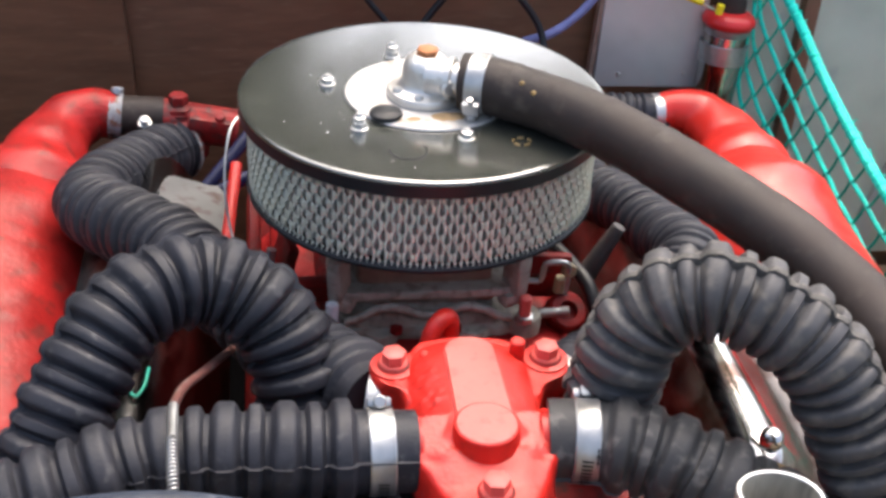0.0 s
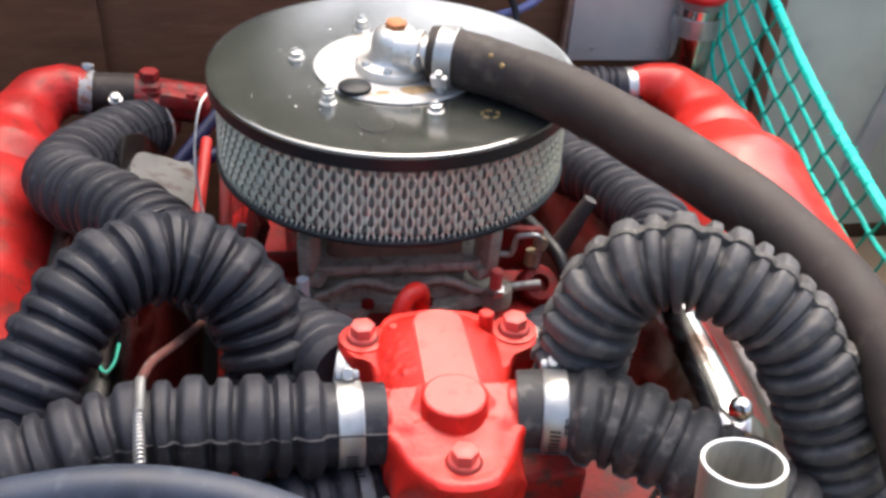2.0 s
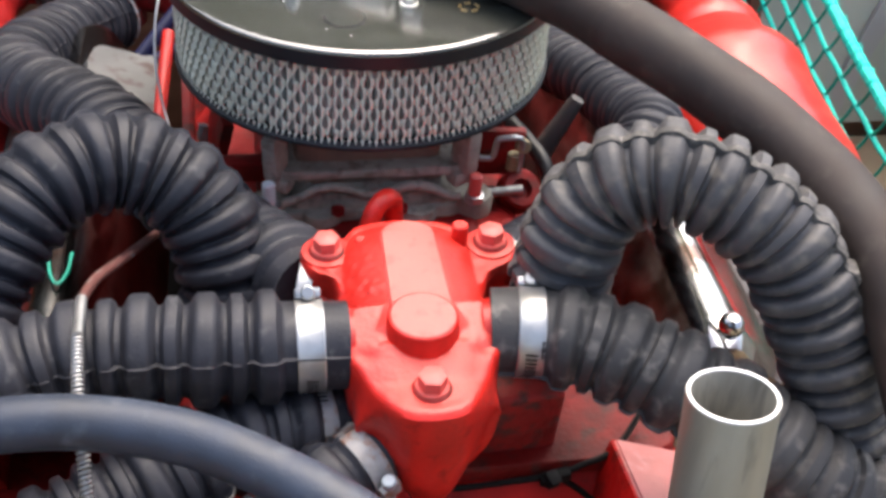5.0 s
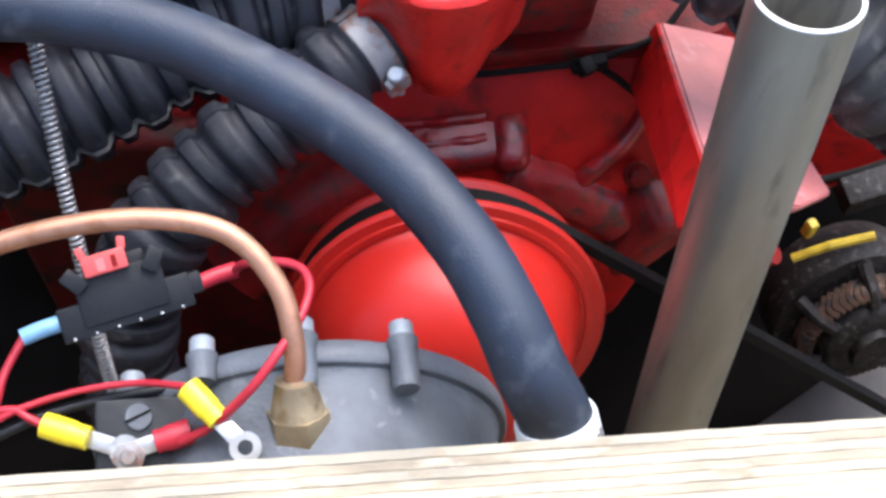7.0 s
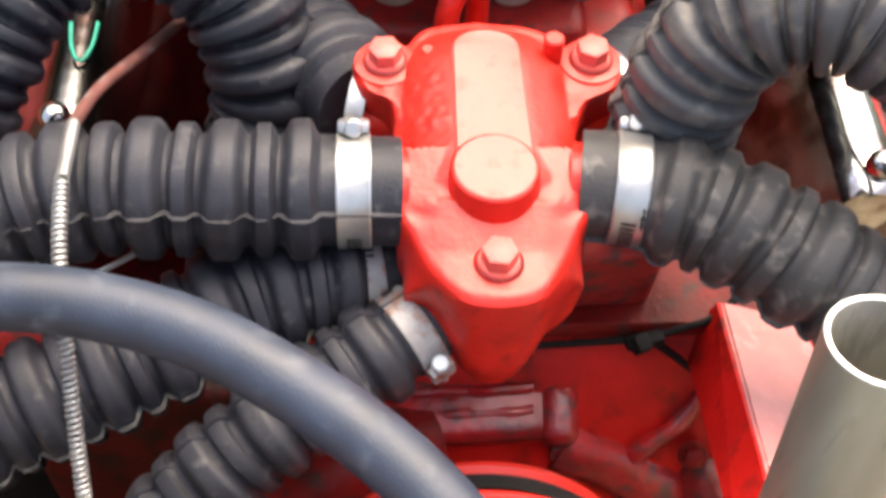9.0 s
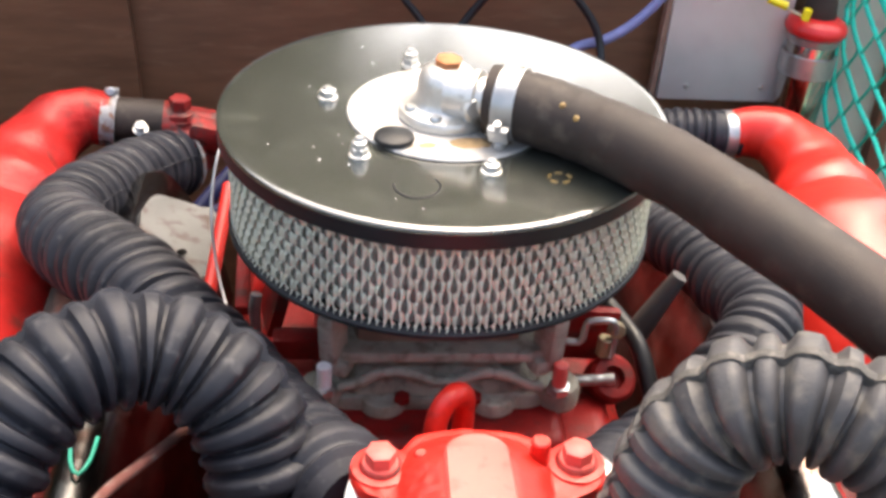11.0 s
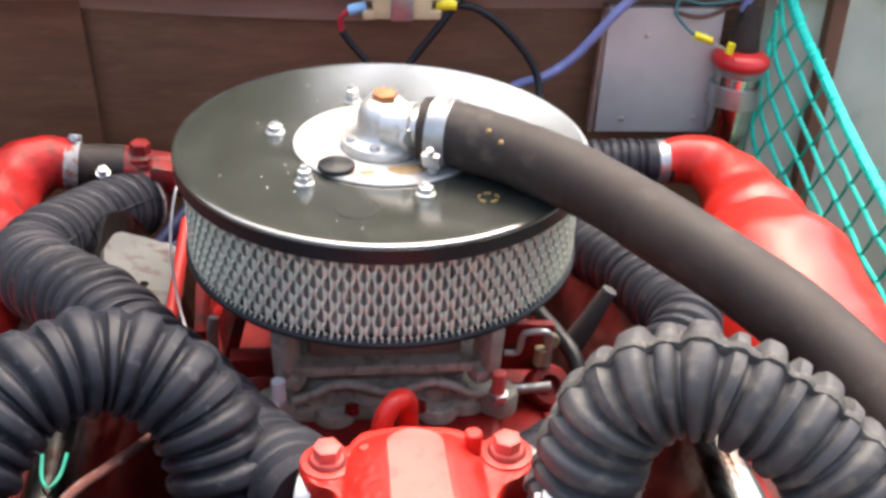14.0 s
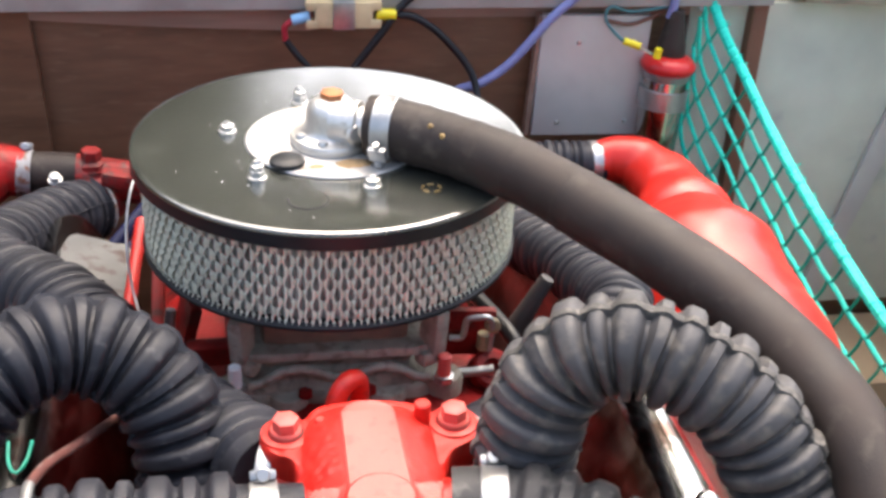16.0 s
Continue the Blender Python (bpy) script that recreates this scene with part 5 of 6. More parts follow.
# plate's sky gloss is coloured in as pink
part("plate", bm, PINK, bracket, smooth=False)
bm = bmesh.new()
edge = [top[0] + Vector((-0.003, 0, -0.002)), top[4] + Vector((-0.003, 0, -0.002))]
wing = [edge[0], edge[1], edge[1] + Vector((-0.014, 0.004, -0.030)), edge[0] + Vector((-0.012, 0.004, -0.050))]
a, b = [bm.verts.new(p) for p in wing], [bm.verts.new(p + Vector((0.006, 0, 0))) for p in wing]
bm.faces.new(a)
bm.faces.new(b[::-1])
for k in range(4):
    bm.faces.new((a[k], b[k], b[(k + 1) % 4], a[(k + 1) % 4]))
part("flange", bm, RED_DEEP, bracket, smooth=False)

# open steel tube
pipe = thing("open_tube", (0.154, -0.64, 0.25), "plain grey steel tube standing open at the top", "pipe")
TX, TY, TZ = 0.152, -0.548, 0.796
lean = Vector((-0.006, 0.163, 1)).normalized()
for name, prof, matl in (("tube_wall", [(0.0232, -0.76), (0.0266, -0.76), (0.0266, -0.0008), (0.0262, 0), ], TUBE), ("bore", [(0.0236, 0.0), (0.0232, -0.002), (0.0232, -0.76)], TUBE_BORE), ("cut_rim", [(0.0262, 0.0), (0.0258, 0.0006), (0.0240, 0.0006), (0.0236, 0.0)], RIM_STEEL)):
    bm = bmesh.new()
    lathe(bm, prof, (TX, TY, TZ), lean, 48)
    part(name, bm, matl, pipe, "bright cut edge" if name == "cut_rim" else "")

# smooth black hose
HOSE = [(-0.56, -0.53, 0.60), (-0.458, -0.507, 0.677), (-0.358, -0.493, 0.728), (-0.248, -0.488, 0.749), (-0.161, -0.503, 0.749), (-0.093, -0.540, 0.744), (-0.042, -0.582, 0.737), (-0.011, -0.625, 0.730), (0.005, -0.658, 0.720), (0.015, -0.682, 0.706), (0.0255, -0.696, 0.687), (0.031, -0.708, 0.668), (0.033, -0.713, 0.60)]
smooth = thing("heater_hose", HOSE[0], "smooth black rubber hose curving across the front", "hose")
bm = bmesh.new()
tube(bm, HOSE, lambda s, t: 0.0161 + 0.0016 * max(0.0, min(1.0, (s / t - 0.78) / 0.12)), 0.005, 32)
part("hose_wall", bm, RUBBER_SMOOTH, smooth)
end = thing("end_clamp", (0.0275, -0.703, 0.677), "pale printed clamp on the smooth hose end", "clamp")
EA = Vector((0.22, -0.60, -0.77)).normalized()
EC = Vector((0.0282, -0.7020, 0.6780))
bm = bmesh.new()
lathe(bm, [(0.0165, -0.009), (0.0194, -0.009), (0.0200, -0.007), (0.0200, 0.011), (0.0194, 0.013), (0.0165, 0.013)], EC, EA, 36)
part("band", bm, PALE, end)
E1 = (Vector((0.0, -0.5, 0.87)) - EA * EA.dot(Vector((0.0, -0.5, 0.87)))).normalized()
E2 = EA.cross(E1)
for k in range(13):
    a = radians(-60 + 10 * k)
    w = 0.0030 if k % 3 else 0.0040
    p = EC + EA * 0.002 + (math.cos(a) * E1 + math.sin(a) * E2) * 0.0201
    bm = bmesh.new()
    tube(bm, [p - EA * w, p, p + EA * w], 0.0007, 0.003, 5)
    part("print_bar", bm, INK, end)

# copper fuel pipe with brass nut
CU = [(-0.421, -0.665, 0.678), (-0.310, -0.630, 0.716), (-0.234, -0.617, 0.735), (-0.194, -0.611, 0.742), (-0.154, -0.609, 0.743), (-0.118, -0.617, 0.740), (-0.097, -0.638, 0.729), (-0.091, -0.661, 0.715), (-0.0922, -0.680, 0.695), (-0.0922, -0.695, 0.680)]
copper = thing("copper_pipe", CU[-1], "bent copper fuel pipe ending in a brass nut", "pipe")
bm = bmesh.new()
tube(bm, CU, 0.0050, 0.003, 18)
part("pipe", bm, COPPER, copper)
NA = Vector((0.01, -0.64, -0.77)).normalized()
bm = bmesh.new()
lathe(bm, [(0.005, -0.005), (0.0090, -0.004), (0.0104, 0.002), (0.0126, 0.011), (0.0134, 0.013)], (-0.0920, -0.677, 0.698), NA, 24)
hexagon(bm, Vector((-0.0920, -0.677, 0.698)) + NA * 0.012, NA, 0.0262, 0.050, 15)
part("brass_nut", bm, BRASS, copper)

# spring-sheathed tube
sheath = thing("sheathed_tube", (-0.22, -0.44, 0.70), "thin steel tube with a coiled spring sheath", "cable")
SP = [(-0.183, -0.218, 0.670), (-0.201, -0.276, 0.695), (-0.214, -0.330, 0.722), (-0.218, -0.377, 0.744), (-0.216, -0.421, 0.752), (-0.214, -0.458, 0.742), (-0.211, -0.492, 0.720), (-0.207, -0.531, 0.687), (-0.203, -0.568, 0.647), (-0.201, -0.601, 0.594), (-0.20, -0.62, 0.53)]
bm = bmesh.new()
tube(bm, SP[:4], 0.0036, 0.003, 14)
part("rigid_tube", bm, RUSTY_TUBE, sheath, "reddish bent steel tube")
bm = bmesh.new()
tube(bm, SP[3:5], 0.0037, 0.003, 14)
part("bright_tube", bm, STEEL, sheath, "bright bent steel tube")
points, gap, total = glide(SP[4:], 0.0004)
rows = frames(points)
helix = []
turn_len = 0.0030
for i, (p, (t, s, n)) in enumerate(zip(points, rows)):
    a = 2 * math.pi * i * gap / turn_len
    helix.append(p + 0.0034 * (math.cos(a) * n + math.sin(a) * s))
curve = bpy.data.curves.new("coil", "CURVE")
curve.dimensions, curve.bevel_depth, curve.bevel_resolution = "3D", 0.0011, 1
sp = curve.splines.new("POLY")
sp.points.add(len(helix) - 1)
for q, p in zip(sp.points, helix):
    q.co = (*p, 1)
curve.materials.append(STEEL)
coil = new("coil", curve)
coil.parent = sheath
coil.matrix_parent_inverse = sheath.matrix_basis.inverted()

rod = thing("steel_rod", (-0.20, -0.42, 0.665), "thin bright steel rod with a bent tab under the hoses", "rod")
bm = bmesh.new()
tube(bm, [(-0.216, -0.418, 0.6665), (-0.200, -0.410, 0.6695), (-0.184, -0.401, 0.672)], 0.0017, 0.004, 8)
part("shaft", bm, ZINC, rod)
bm = bmesh.new()
box(bm, (-0.182, -0.400, 0.673), (0.010, 0.004, 0.012), (20, 30, 25), bevel=0.001)
part("tab", bm, ZINC, rod, "bright bent tab")

# grey round regulator with its lugs
reg = thing("gas_regulator", (-0.06, -0.70, 0.5), "grey cast zinc regulator drum with flange lugs and slotted screws", "regulator")
RC, RA = Vector((-0.088, -0.664, 0.590)), Vector((0.0, -0.98, 0.06)).normalized()
bm = bmesh.new()
lathe(bm, [(0, -0.010), (0.098, -0.009), (0.1015, -0.007), (0.1035, -0.005), (0.1042, 0.000), (0.1040, 0.004), (0.1028, 0.0055), (0.0995, 0.006), (0.0985, 0.009), (0.0975, 0.012), (0.0970, 0.020), (0.0955, 0.058), (0.09, 0.062), (0, 0.064)], RC, RA, 90)
part("drum", bm, ZINC_CAST, reg)
for k, a in enumerate((64, 90, 116, 142, 168)):
    ang = radians(a)
    d = turned(RA) @ Vector((0, 0, 1))
    p = RC + Vector((0.1075 * math.cos(ang), 0, 0.1075 * math.sin(ang)))
    p -= RA * (p - RC).dot(RA)
    bm = bmesh.new()
    deep = 0.020 if k < 2 else 0.008
    lathe(bm, [(0, deep), (0.0062, deep), (0.0068, deep - 0.003), (0.0066, -0.001), (0.0076, -0.003), (0.0076, -0.006), (0.0064, -0.007), (0.0055, -0.0075), (0, -0.0075)], p, RA, 20)
    part("lug", bm, ZINC_CAST, reg)
    bm = bmesh.new()
    lathe(bm, [(0.0060, 0), (0.0060, 0.0070), (0.0055, 0.0078), (0, 0.0078)], p - RA * 0.0070, -RA, 18)
    head = part("screw", bm, SCREW, reg, "bright slotted screw")
    bm = bmesh.new()
    box(bm, tuple(p - RA * 0.0146), (0.0014, 0.0014, 0.0118), (0, 25 + 30 * k, 0), bevel=0)
    part("slot", bm, DARK, head)
# terminal plate on the drum
term = thing("terminal_plate", (-0.165, -0.685, 0.64), "dark terminal plate with a slotted screw and a nut", "terminal")
bm = bmesh.new()
box(bm, (-0.158, -0.700, 0.650), (0.066, 0.06, 0.010), (16, 4, 0), bevel=0.003)
part("plate", bm, BLACK, term)
bm = bmesh.new()
lathe(bm, [(0, 0), (0.0068, 0), (0.0068, 0.0028), (0.0062, 0.0036), (0, 0.0038)], (-0.170, -0.681, 0.659), (0.1, -0.2, 0.97), 24)
part("slotted_screw", bm, ZINC_CAST, term)
bm = bmesh.new()
box(bm, (-0.1697, -0.6817, 0.6628), (0.0126, 0.0012, 0.0012), (12, 6, 25), bevel=0)
part("slot", bm, DARK, term)
bm = bmesh.new()
hexagon(bm, (-0.174, -0.700, 0.660), (0.1, -0.4, 0.9), 0.0135, 0.006, 10)
lathe(bm, rounded(0.004, 0, 0.010), (-0.174, -0.700, 0.660), (0.1, -0.4, 0.9), 14)
part("nut", bm, STEEL_RUSTY, term)
shift(term, 0.003, 0.008, 0.009)

# blade fuse holder
fuse = thing("fuse_holder", (-0.18, -0.60, 0.63), "black inline fuse holder with a red fuse", "fuse")
FX = Vector((0.93, 0.10, 0.10)).normalized()
FM = Matrix.Translation((-0.172, -0.6190, 0.677)) @ pose(0, 0, 0, 30, 4, 17)
bm = bmesh.new()
box(bm, (0, 0, 0), (0.064, 0.017, 0.012), bevel=0.0012)
box(bm, (0.0, 0.008, 0.001), (0.042, 0.024, 0.013), bevel=0.0012)
box(bm, (0.0, 0.021, 0.000), (0.030, 0.010, 0.010), bevel=0.0012)
box(bm, (0.032, 0.002, 0), (0.012, 0.011, 0.010), bevel=0.0015)
bmesh.ops.transform(bm, matrix=FM, verts=bm.verts)
part("body", bm, BLACK, fuse)
for k in range(6):
    bm = bmesh.new()
    lathe(bm, rounded(0.0006, 0, 0.0004, 0.0001), FM @ Vector((-0.027 + 0.0105 * k, -0.0072, 0.0062)), FM.to_3x3() @ Vector((0, 0, 1)), 8)
    part("rivet", bm, PALE, fuse)
bm = bmesh.new()
box(bm, (-0.004, 0.024, 0.008), (0.021, 0.010, 0.009), bevel=0.0012)
box(bm, (-0.0135, 0.031, 0.008), (0.004, 0.006, 0.007), (0, 0, 12), bevel=0.001)
box(bm, (0.0060, 0.031, 0.008), (0.004, 0.006, 0.007), (0, 0, -12), bevel=0.001)
bmesh.ops.transform(bm, matrix=FM, verts=bm.verts)
blade = part("blade_fuse", bm, FUSE_RED, fuse, "red translucent blade fuse")
for x, w in ((-0.0060, 0.004), (0.0005, 0.0025)):
    bm = bmesh.new()
    box(bm, (x, 0.0235, 0.0126), (w, 0.0060, 0.0006), bevel=0)
    bmesh.ops.transform(bm, matrix=FM, verts=bm.verts)
    part("print_bar", bm, PINK if w > 0.003 else RED_OILY, blade)
for x in (-0.020, 0.018):
    bm = bmesh.new()
    box(bm, (x, 0.019, 0.004), (0.008, 0.012, 0.014), (0, 0, 35 if x < 0 else -35), bevel=0.0012)
    bmesh.ops.transform(bm, matrix=FM, verts=bm.verts)
    part("shoulder", bm, BLACK, fuse)
for name, x, matl in (("crimp", 0.046, REDWIRE), ("crimp", -0.040, BLUECRIMP)):
    bm = bmesh.new()
    tube(bm, [FM @ Vector((x - 0.010, 0.001, 0)), FM @ Vector((x, 0.002, 0)), FM @ Vector((x + 0.010, 0.002, 0))], 0.0042, 0.003, 14)
    part(name, bm, matl, fuse)
strand([FM @ Vector((0.055, 0.002, 0)), (-0.112, -0.612, 0.700), (-0.0985, -0.616, 0.707), (-0.0863, -0.622, 0.7108), (-0.0822, -0.634, 0.7135), (-0.088, -0.652, 0.716), (-0.0988, -0.668, 0.716), (-0.1112, -0.680, 0.708), (-0.1300, -0.688, 0.690), (-0.146, -0.690, 0.676)], 0.0022, "red_wire", REDWIRE, "red wire looping from the fuse to the terminal", "wire", "red wires")
strand([FM @ Vector((-0.048, 0.002, 0)), (-0.2273, -0.648, 0.678), (-0.231, -0.660, 0.675), (-0.24, -0.69, 0.66)], 0.0021, "red_wire", REDWIRE, "red wire from the blue crimp", "wire", "red wires")
strand([(-0.28, -0.69, 0.655), (-0.2298, -0.6698, 0.673), (-0.2143, -0.6643, 0.6746), (-0.1909, -0.6598, 0.6759), (-0.1648, -0.6605, 0.6800), (-0.1424, -0.6695, 0.693)], 0.0017, "red_wire", REDWIRE, "thin red wire along the terminal plate", "wire", "red wires")
strand([(-0.29, -0.672, 0.66), (-0.2297, -0.6663, 0.674), (-0.2195, -0.6689, 0.6732), (-0.2094, -0.6747, 0.6720)], 0.0021, "red_wire", REDWIRE, "red wire into a yellow terminal", "wire", "red wires")
strand([(-0.30, -0.70, 0.645), (-0.235, -0.676, 0.665), (-0.195, -0.664, 0.668), (-0.14, -0.658, 0.668)], 0.0026, "black_wire", BLACK, "black wire behind the terminals", "wire")


def ring_terminal(tail, tip, matl, label):
    t = thing("ring_terminal", tip, label, "terminal", "ring terminals")
    tail, tip = Vector(tail), Vector(tip)
    d = (tip - tail).normalized()
    bm = bmesh.new()
    tube(bm, [tail, tail.lerp(tip, 0.28), tail.lerp(tip, 0.55)], lambda s, n: 0.0062 if s < n * 0.72 else 0.0056, 0.002, 16)
    part("sleeve", bm, matl, t)
    bm = bmesh.new()
    p = tail.lerp(tip, 0.72)
    up = Vector((0.1, -0.4, 0.9)).normalized()
    side = d.cross(up).normalized()
    turn = Matrix((d, side, d.cross(side) * -1)).transposed().to_4x4()
    box(bm, (0, 0, 0), (0.014, 0.008, 0.0012), bevel=0.0004)
    bmesh.ops.transform(bm, matrix=Matrix.Translation(p) @ turn, verts=bm.verts)
    lathe(bm, [(0.0035, -0.0006), (0.0072, -0.0006), (0.0072, 0.0006), (0.0035, 0.0006), (0.0035, -0.0006)], tip, up, 20)
    part("ring", bm, ZINC, t)
    return t


ring_terminal((-0.2094, -0.6747, 0.6735), (-0.1725, -0.6900, 0.672), YELLOW, "yellow insulated ring terminal on the plate")
ring_terminal((-0.1406, -0.6710, 0.6945), (-0.1159, -0.7005, 0.6905), YELLOW, "yellow insulated ring terminal beside the brass nut")
ring_terminal((-0.1422, -0.6840, 0.6740), (-0.1715, -0.6915, 0.6735), REDWIRE, "red insulated ring terminal on the plate")

# ---- on the bulkhead ----
plate = thing("metal_plate", (0.435, WALL_Y - 0.03, 0.60), "plain grey sheet metal plate screwed to the bulkhead", "plate")
bm = bmesh.new()
box(bm, (0.430, WALL_Y - 0.030, 0.612), (0.162, 0.012, 0.186), (0, 1.0, 0), bevel=0.002)
part("sheet", bm, PLATE, plate)
bm = bmesh.new()
box(bm, (0.345, WALL_Y - 0.024, 0.612), (0.007, 0.018, 0.186), (0, 2.5, 0), bevel=0.001)
part("raw_edge", bm, WOOD_EDGE, plate)
for x, z in ((0.407, 0.665), (0.385, 0.540), (0.49, 0.54), (0.49, 0.665)):
    bm = bmesh.new()
    lathe(bm, [(0, 0), (0.004, 0), (0.003, 0.002), (0, 0.0025)], (x, WALL_Y - 0.036, z), (0, -1, 0), 14)
    part("screw", bm, ZINC, plate)

ign = thing("ignition_coil", (0.555, 0.60, 0.5), "chrome ignition coil with a red cap and black boot", "ignition coil")
IX, IY = 0.538, 0.585
IA = Vector((0.05, 0.05, 1)).normalized()
for name, prof, matl in (("can", [(0, -0.19), (0.030, -0.19), (0.032, -0.18), (0.032, -0.012), (0.031, -0.006), (0, -0.004)], CHROME),
                         ("crimp_ring", [(0.032, -0.016), (0.0335, -0.014), (0.0335, -0.008), (0.037, -0.005), (0.032, -0.003)], STEEL),
                         ("cap", [(0.0, -0.004), (0.036, -0.004), (0.040, 0.001), (0.0405, 0.007), (0.036, 0.014), (0.024, 0.020), (0.0, 0.021)], RED_PLASTIC),
                         ("boot", [(0.021, 0.016), (0.022, 0.022), (0.020, 0.038), (0.014, 0.068), (0.011, 0.085), (0, 0.086)], RUBBER_BROWN)):
    bm = bmesh.new()
    lathe(bm, prof, (IX, IY, 0.632), IA, 36)
    part(name, bm, matl, ign)
bm = bmesh.new()
lathe(bm, [(0.032, -0.058), (0.0365, -0.058), (0.0365, -0.030), (0.032, -0.030)], (IX, IY, 0.632), IA, 36)
box(bm, (IX + 0.030, IY + 0.030, 0.570), (0.03, 0.03, 0.025), bevel=0.003)
part("strap", bm, STEEL, ign)
bm = bmesh.new()
tube(bm, [(0.533, 0.590, 0.705), (0.536, 0.588, 0.73), (0.53, 0.588, 0.765), (0.51, 0.59, 0.80)], 0.0065, 0.004, 12)
tagged(part("coil_lead", bm, BLUE), "pale blue coil lead rising from the boot", "lead", "plug leads")
strand([(0.12, 0.38, 0.58), (0.17, 0.52, 0.59), (0.221, 0.578, 0.603), (0.264, 0.582, 0.616), (0.306, 0.585, 0.646), (0.357, 0.585, 0.708), (0.408, 0.585, 0.753), (0.46, 0.585, 0.79), (0.51, 0.59, 0.80)], 0.0065, "coil_lead", BLUE, "pale blue lead arching from behind the air cleaner", "lead", "plug leads", 12)
strand([(0.482, 0.56, 0.673), (0.461, 0.57, 0.679), (0.436, 0.58, 0.705), (0.442, 0.585, 0.724), (0.475, 0.59, 0.715), (0.53, 0.595, 0.72)], 0.0022, "teal_wire", mat("teal_wire", (0.05, 0.16, 0.17), 0.4), "thin teal wire looping to the coil", "wire")
strand([(0.44, 0.60, 0.700), (0.48, 0.60, 0.693), (0.53, 0.605, 0.71)], 0.0028, "brown_wire", BROWNWIRE, "brown wire beside the coil", "wire")
for p, q in (((0.461, 0.568, 0.680), (0.484, 0.562, 0.673)), ((0.508, 0.555, 0.658), (0.510, 0.555, 0.672))):
    bm = bmesh.new()
    tube(bm, [p, Vector(p).lerp(Vector(q), 0.5), q], 0.0055, 0.003, 12)
    tagged(part("crimp_terminal", bm, YELLOW), "yellow crimp terminal on the coil", "terminal")
bm = bmesh.new()
box(bm, (0.495, 0.560, 0.666), (0.022, 0.006, 0.004), (0, 20, 0), bevel=0.001)
tagged(part("blade_tab", bm, ZINC), "bright blade tab on the coil", "terminal")

res = thing("ballast_resistor", (0.066, WALL_Y - 0.06, 0.68), "tan ceramic ballast resistor held by a steel strap", "resistor")
RY = WALL_Y - 0.058
bm = bmesh.new()
box(bm, (0.0655, RY, 0.719), (0.078, 0.020, 0.037), (0, 0.8, 0), bevel=0.003)
for sx in (-1, 1):
    for dz in (-0.0125, 0.0125):
        box(bm, (0.0655 + sx * 0.043, RY, 0.719 + dz), (0.016, 0.020, 0.012), (0, 0.8 - sx * 2 * dz / 0.0125, 0), bevel=0.002)
part("ceramic", bm, CERAMIC, res)
bm = bmesh.new()
box(bm, (0.0655, RY - 0.001, 0.719), (0.030, 0.024, 0.040), bevel=0.003)
box(bm, (0.0655, RY + 0.006, 0.750), (0.026, 0.006, 0.030), bevel=0.002)
part("strap", bm, STEEL, res)
bm = bmesh.new()
lathe(bm, [(0, 0), (0.004, 0), (0.003, 0.002), (0, 0.0025)], (0.0655, RY + 0.003, 0.755), (0, -1, 0), 14)
part("strap_screw", bm, DARK, res)
for p, q, matl in (((0.020, RY, 0.716), (-0.004, RY, 0.710), BLUECRIMP), ((0.110, RY, 0.718), (0.137, RY, 0.717), YELLOW)):
    bm = bmesh.new()
    tube(bm, [p, Vector(p).lerp(Vector(q), 0.5), q], 0.0075, 0.003, 14)
    part("crimp", bm, matl, res)
strand([(-0.004, RY, 0.710), (-0.014, RY, 0.700), (-0.013, RY, 0.682)], 0.0042, "red_wire", REDWIRE, "short red wire under the blue crimp", "wire", "red wires")
strand([(-0.013, RY, 0.682), (0.002, RY - 0.003, 0.662), (0.026, RY - 0.01, 0.632), (0.04, RY - 0.03, 0.59)], 0.0048, "black_wire", BLACK, "black wire dropping behind the air cleaner", "wire")
strand([(0.137, RY, 0.717), (0.165, RY, 0.712), (0.200, RY - 0.003, 0.688), (0.238, RY - 0.008, 0.645), (0.252, RY - 0.02, 0.610), (0.25, RY - 0.05, 0.57)], 0.0052, "black_wire", BLACK, "black wire curving from the yellow crimp", "wire")
strand([(0.225, RY, 0.772), (0.180, RY, 0.756), (0.145, RY + 0.001, 0.728), (0.112, RY - 0.004, 0.685), (0.075, RY - 0.008, 0.636), (0.05, RY - 0.03, 0.60)], 0.0055, "black_wire", BLACK, "black wire crossing behind the resistor", "wire")

# ---- green net ----
net = thing("cargo_net", (0.66, 0.3, 0.5), "bright green plastic net hung beside the engine", "net")
EDGE = [(0.590, 0.607, 0.790), (0.597, 0.602, 0.733), (0.615, 0.578, 0.683), (0.634, 0.535, 0.641), (0.644, 0.447, 0.597), (0.645, 0.306, 0.560), (0.653, 0.180, 0.526), (0.656, 0.087, 0.509), (0.656, 0.0, 0.50), (0.655, -0.10, 0.50)]
ep, egap, etot = glide(EDGE, 0.004)
last = len(ep) - 1


def net_at(u, w):
    """A place on the net: u along the edge rope, w metres down from it."""
    i = max(0, min(last, u * last))
    a, b = int(i), min(last, int(i) + 1)
    p = ep[a].lerp(ep[b], i - a)
    return p + Vector((0.0015 * noise.noise(p * 11 + Vector((0, 0, w * 9))) - 0.12 * w, -0.15 * w * min(1, 4 * (1 - u)), -w * 0.96))


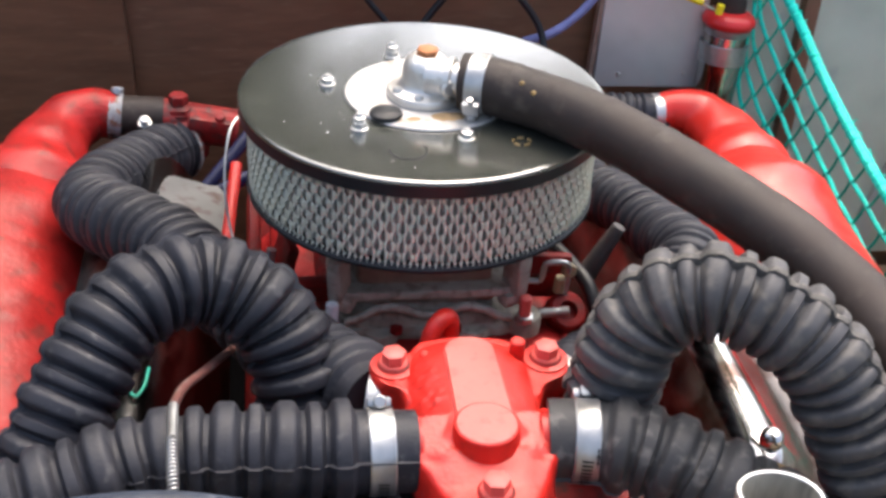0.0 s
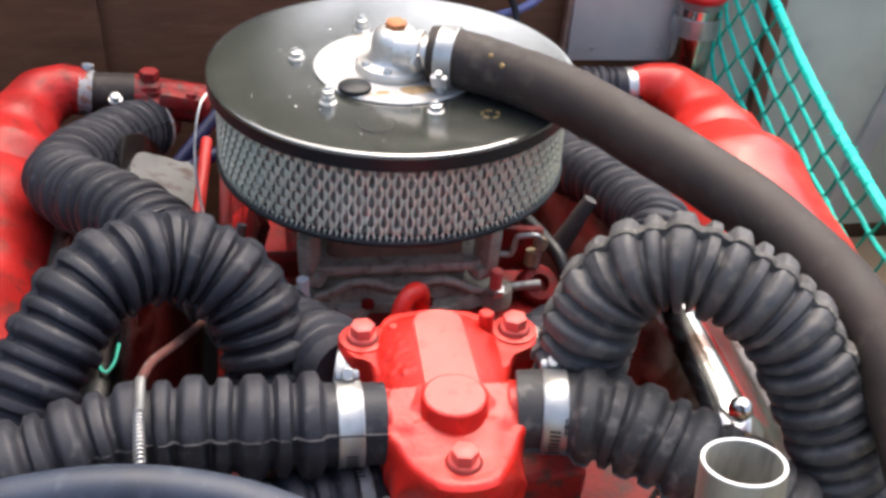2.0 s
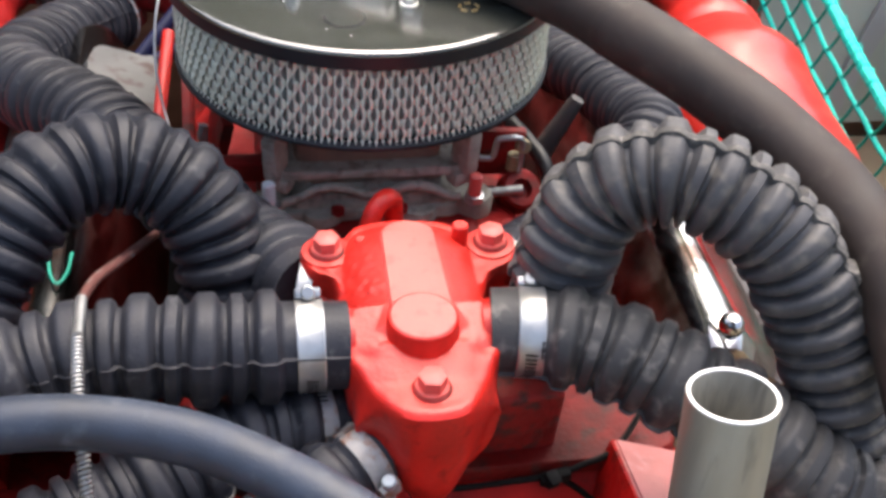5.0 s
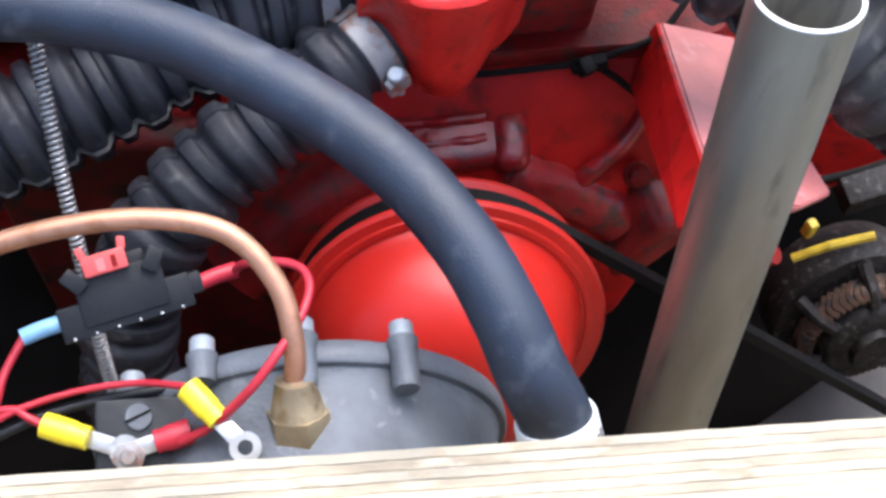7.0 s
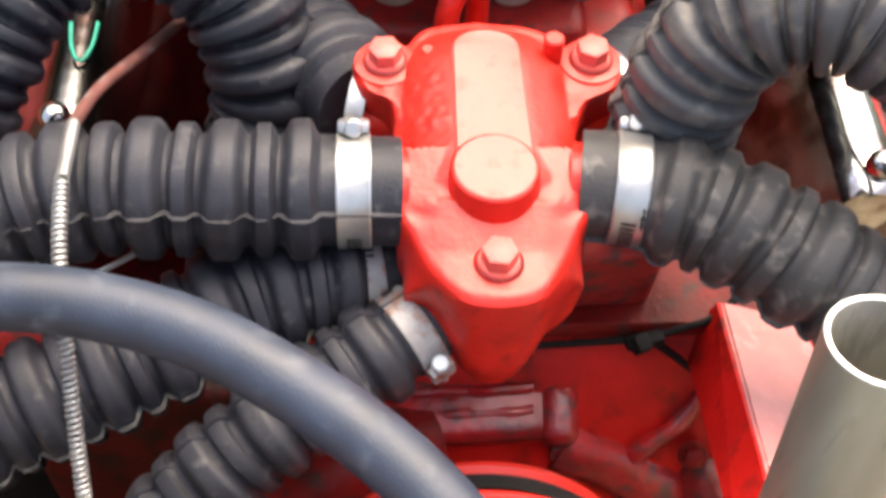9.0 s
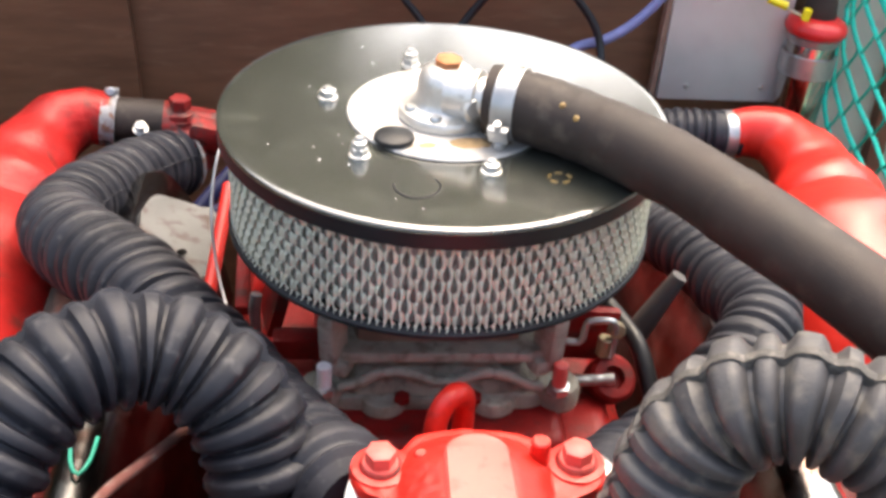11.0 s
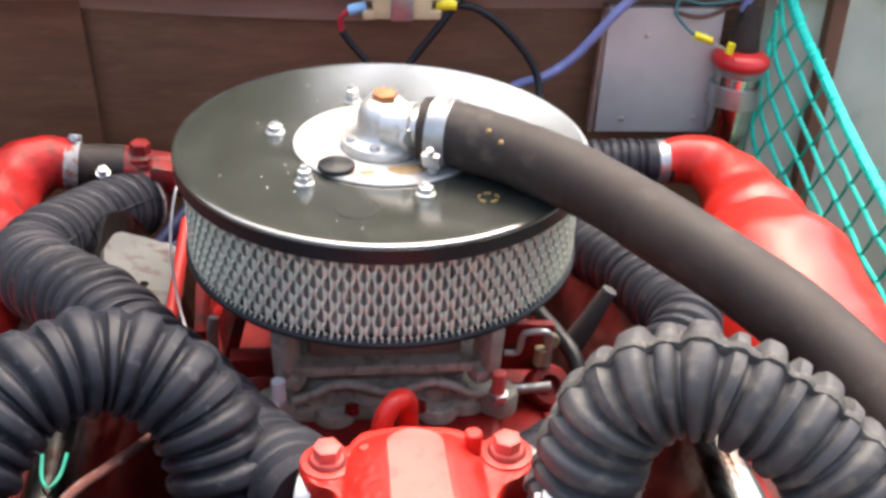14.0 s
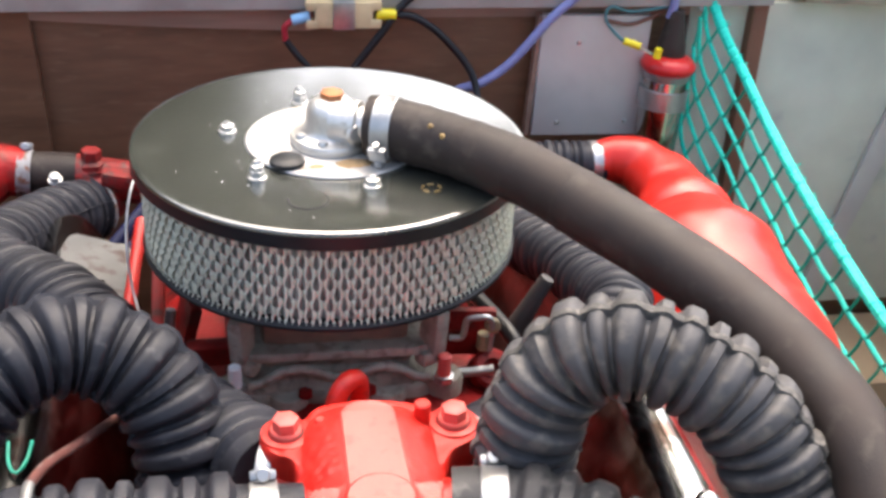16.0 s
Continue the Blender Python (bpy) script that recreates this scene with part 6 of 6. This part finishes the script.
bm = bmesh.new()
tube(bm, EDGE, lambda s, t: 0.0078 + 0.0018 * noise.noise(Vector((s * 220, 0, 0))), 0.0015, 8)
for k in range(420):
    p = ep[random.randrange(len(ep))] + Vector((random.uniform(-0.006, 0.006), random.uniform(-0.006, 0.006), random.uniform(-0.005, 0.006)))
    q = p + Vector((random.uniform(-0.006, 0.006), random.uniform(-0.005, 0.005), random.uniform(-0.006, 0.007)))
    tube(bm, [p, p.lerp(q, 0.5), q], 0.0009, 0.004, 4)
part("edge_rope", bm, NET, net)
LINES, GAP, COLS = 6, 0.044, 17
for j in range(1, LINES):
    bm = bmesh.new()
    tube(bm, [net_at(u / 40, GAP * j + 0.001 * math.sin(u * 1.6 + j)) for u in range(41)], lambda s, t: 0.0034 + 0.0004 * math.sin(s * 600), 0.004, 6)
    part("long_strand", bm, NET, net)
for j in range(LINES - 1):
    for c in range(COLS):
        a, b = net_at((c + 0.5 * (j % 2)) / COLS, GAP * j), net_at((c + 0.5 * (j % 2) - 0.35) / COLS, GAP * (j + 1))
        bm = bmesh.new()
        tube(bm, [a, a.lerp(b, 0.45) + Vector((0, -0.004, 0.002)), b], lambda s, t: 0.0021 + 0.0019 * max(0, 1 - (t - s) / 0.005), 0.0025, 6)
        part("cross_strand", bm, NET_DULL, net)
bm = bmesh.new()
tube(bm, [(0.590 + 0.009 * math.cos(radians(a)), 0.600, 0.722 + 0.010 * math.sin(radians(a))) for a in range(-30, 300, 30)], 0.0028, 0.003, 8)
tagged(part("hook_eye", bm, PALE), "white hook eye holding the net", "hook")
RUST_WOOD = mat("rust_stained_wood", (0.20, 0.085, 0.05), 0.7, vary=0.3, scale=14, bump=0.2, grain=(1, 1, 0.3))
# post behind the net and the side ledge
slab("post", (0.676, 0.614, 0.48), (0.024, 0.024, 0.56), RUST_WOOD, "brown post in the corner of the bay", "post", 0.003)

loop = [(-0.282, -0.144, 0.596), (-0.280, -0.164, 0.590), (-0.273, -0.176, 0.588), (-0.266, -0.162, 0.589), (-0.263, -0.142, 0.594)]
strand(loop, 0.0016, "green_cord", NET_DULL, "loop of green plastic cord beside the rocker cover", "cord")

bm = bmesh.new()
box(bm, (0.388, -0.395, 0.352), (0.050, 0.026, 0.034), (10, -12, 8), bevel=0.004)
tagged(part("junction_block", bm, GREASE), "grimy dark junction block above the alternator", "connector")
slab("bilge_board", (0.447, -0.54, 0.10), (0.30, 0.16, 0.02), BILGE, "dark grey board low beside the alternator", "board", turn=(0, 0, 28))
strand([(0.27, -0.375, 0.33), (0.343, -0.38, 0.345), (0.407, -0.38, 0.372), (0.47, -0.36, 0.40)], 0.004, "black_wire", CABLE, "black cable running behind the alternator", "wire")
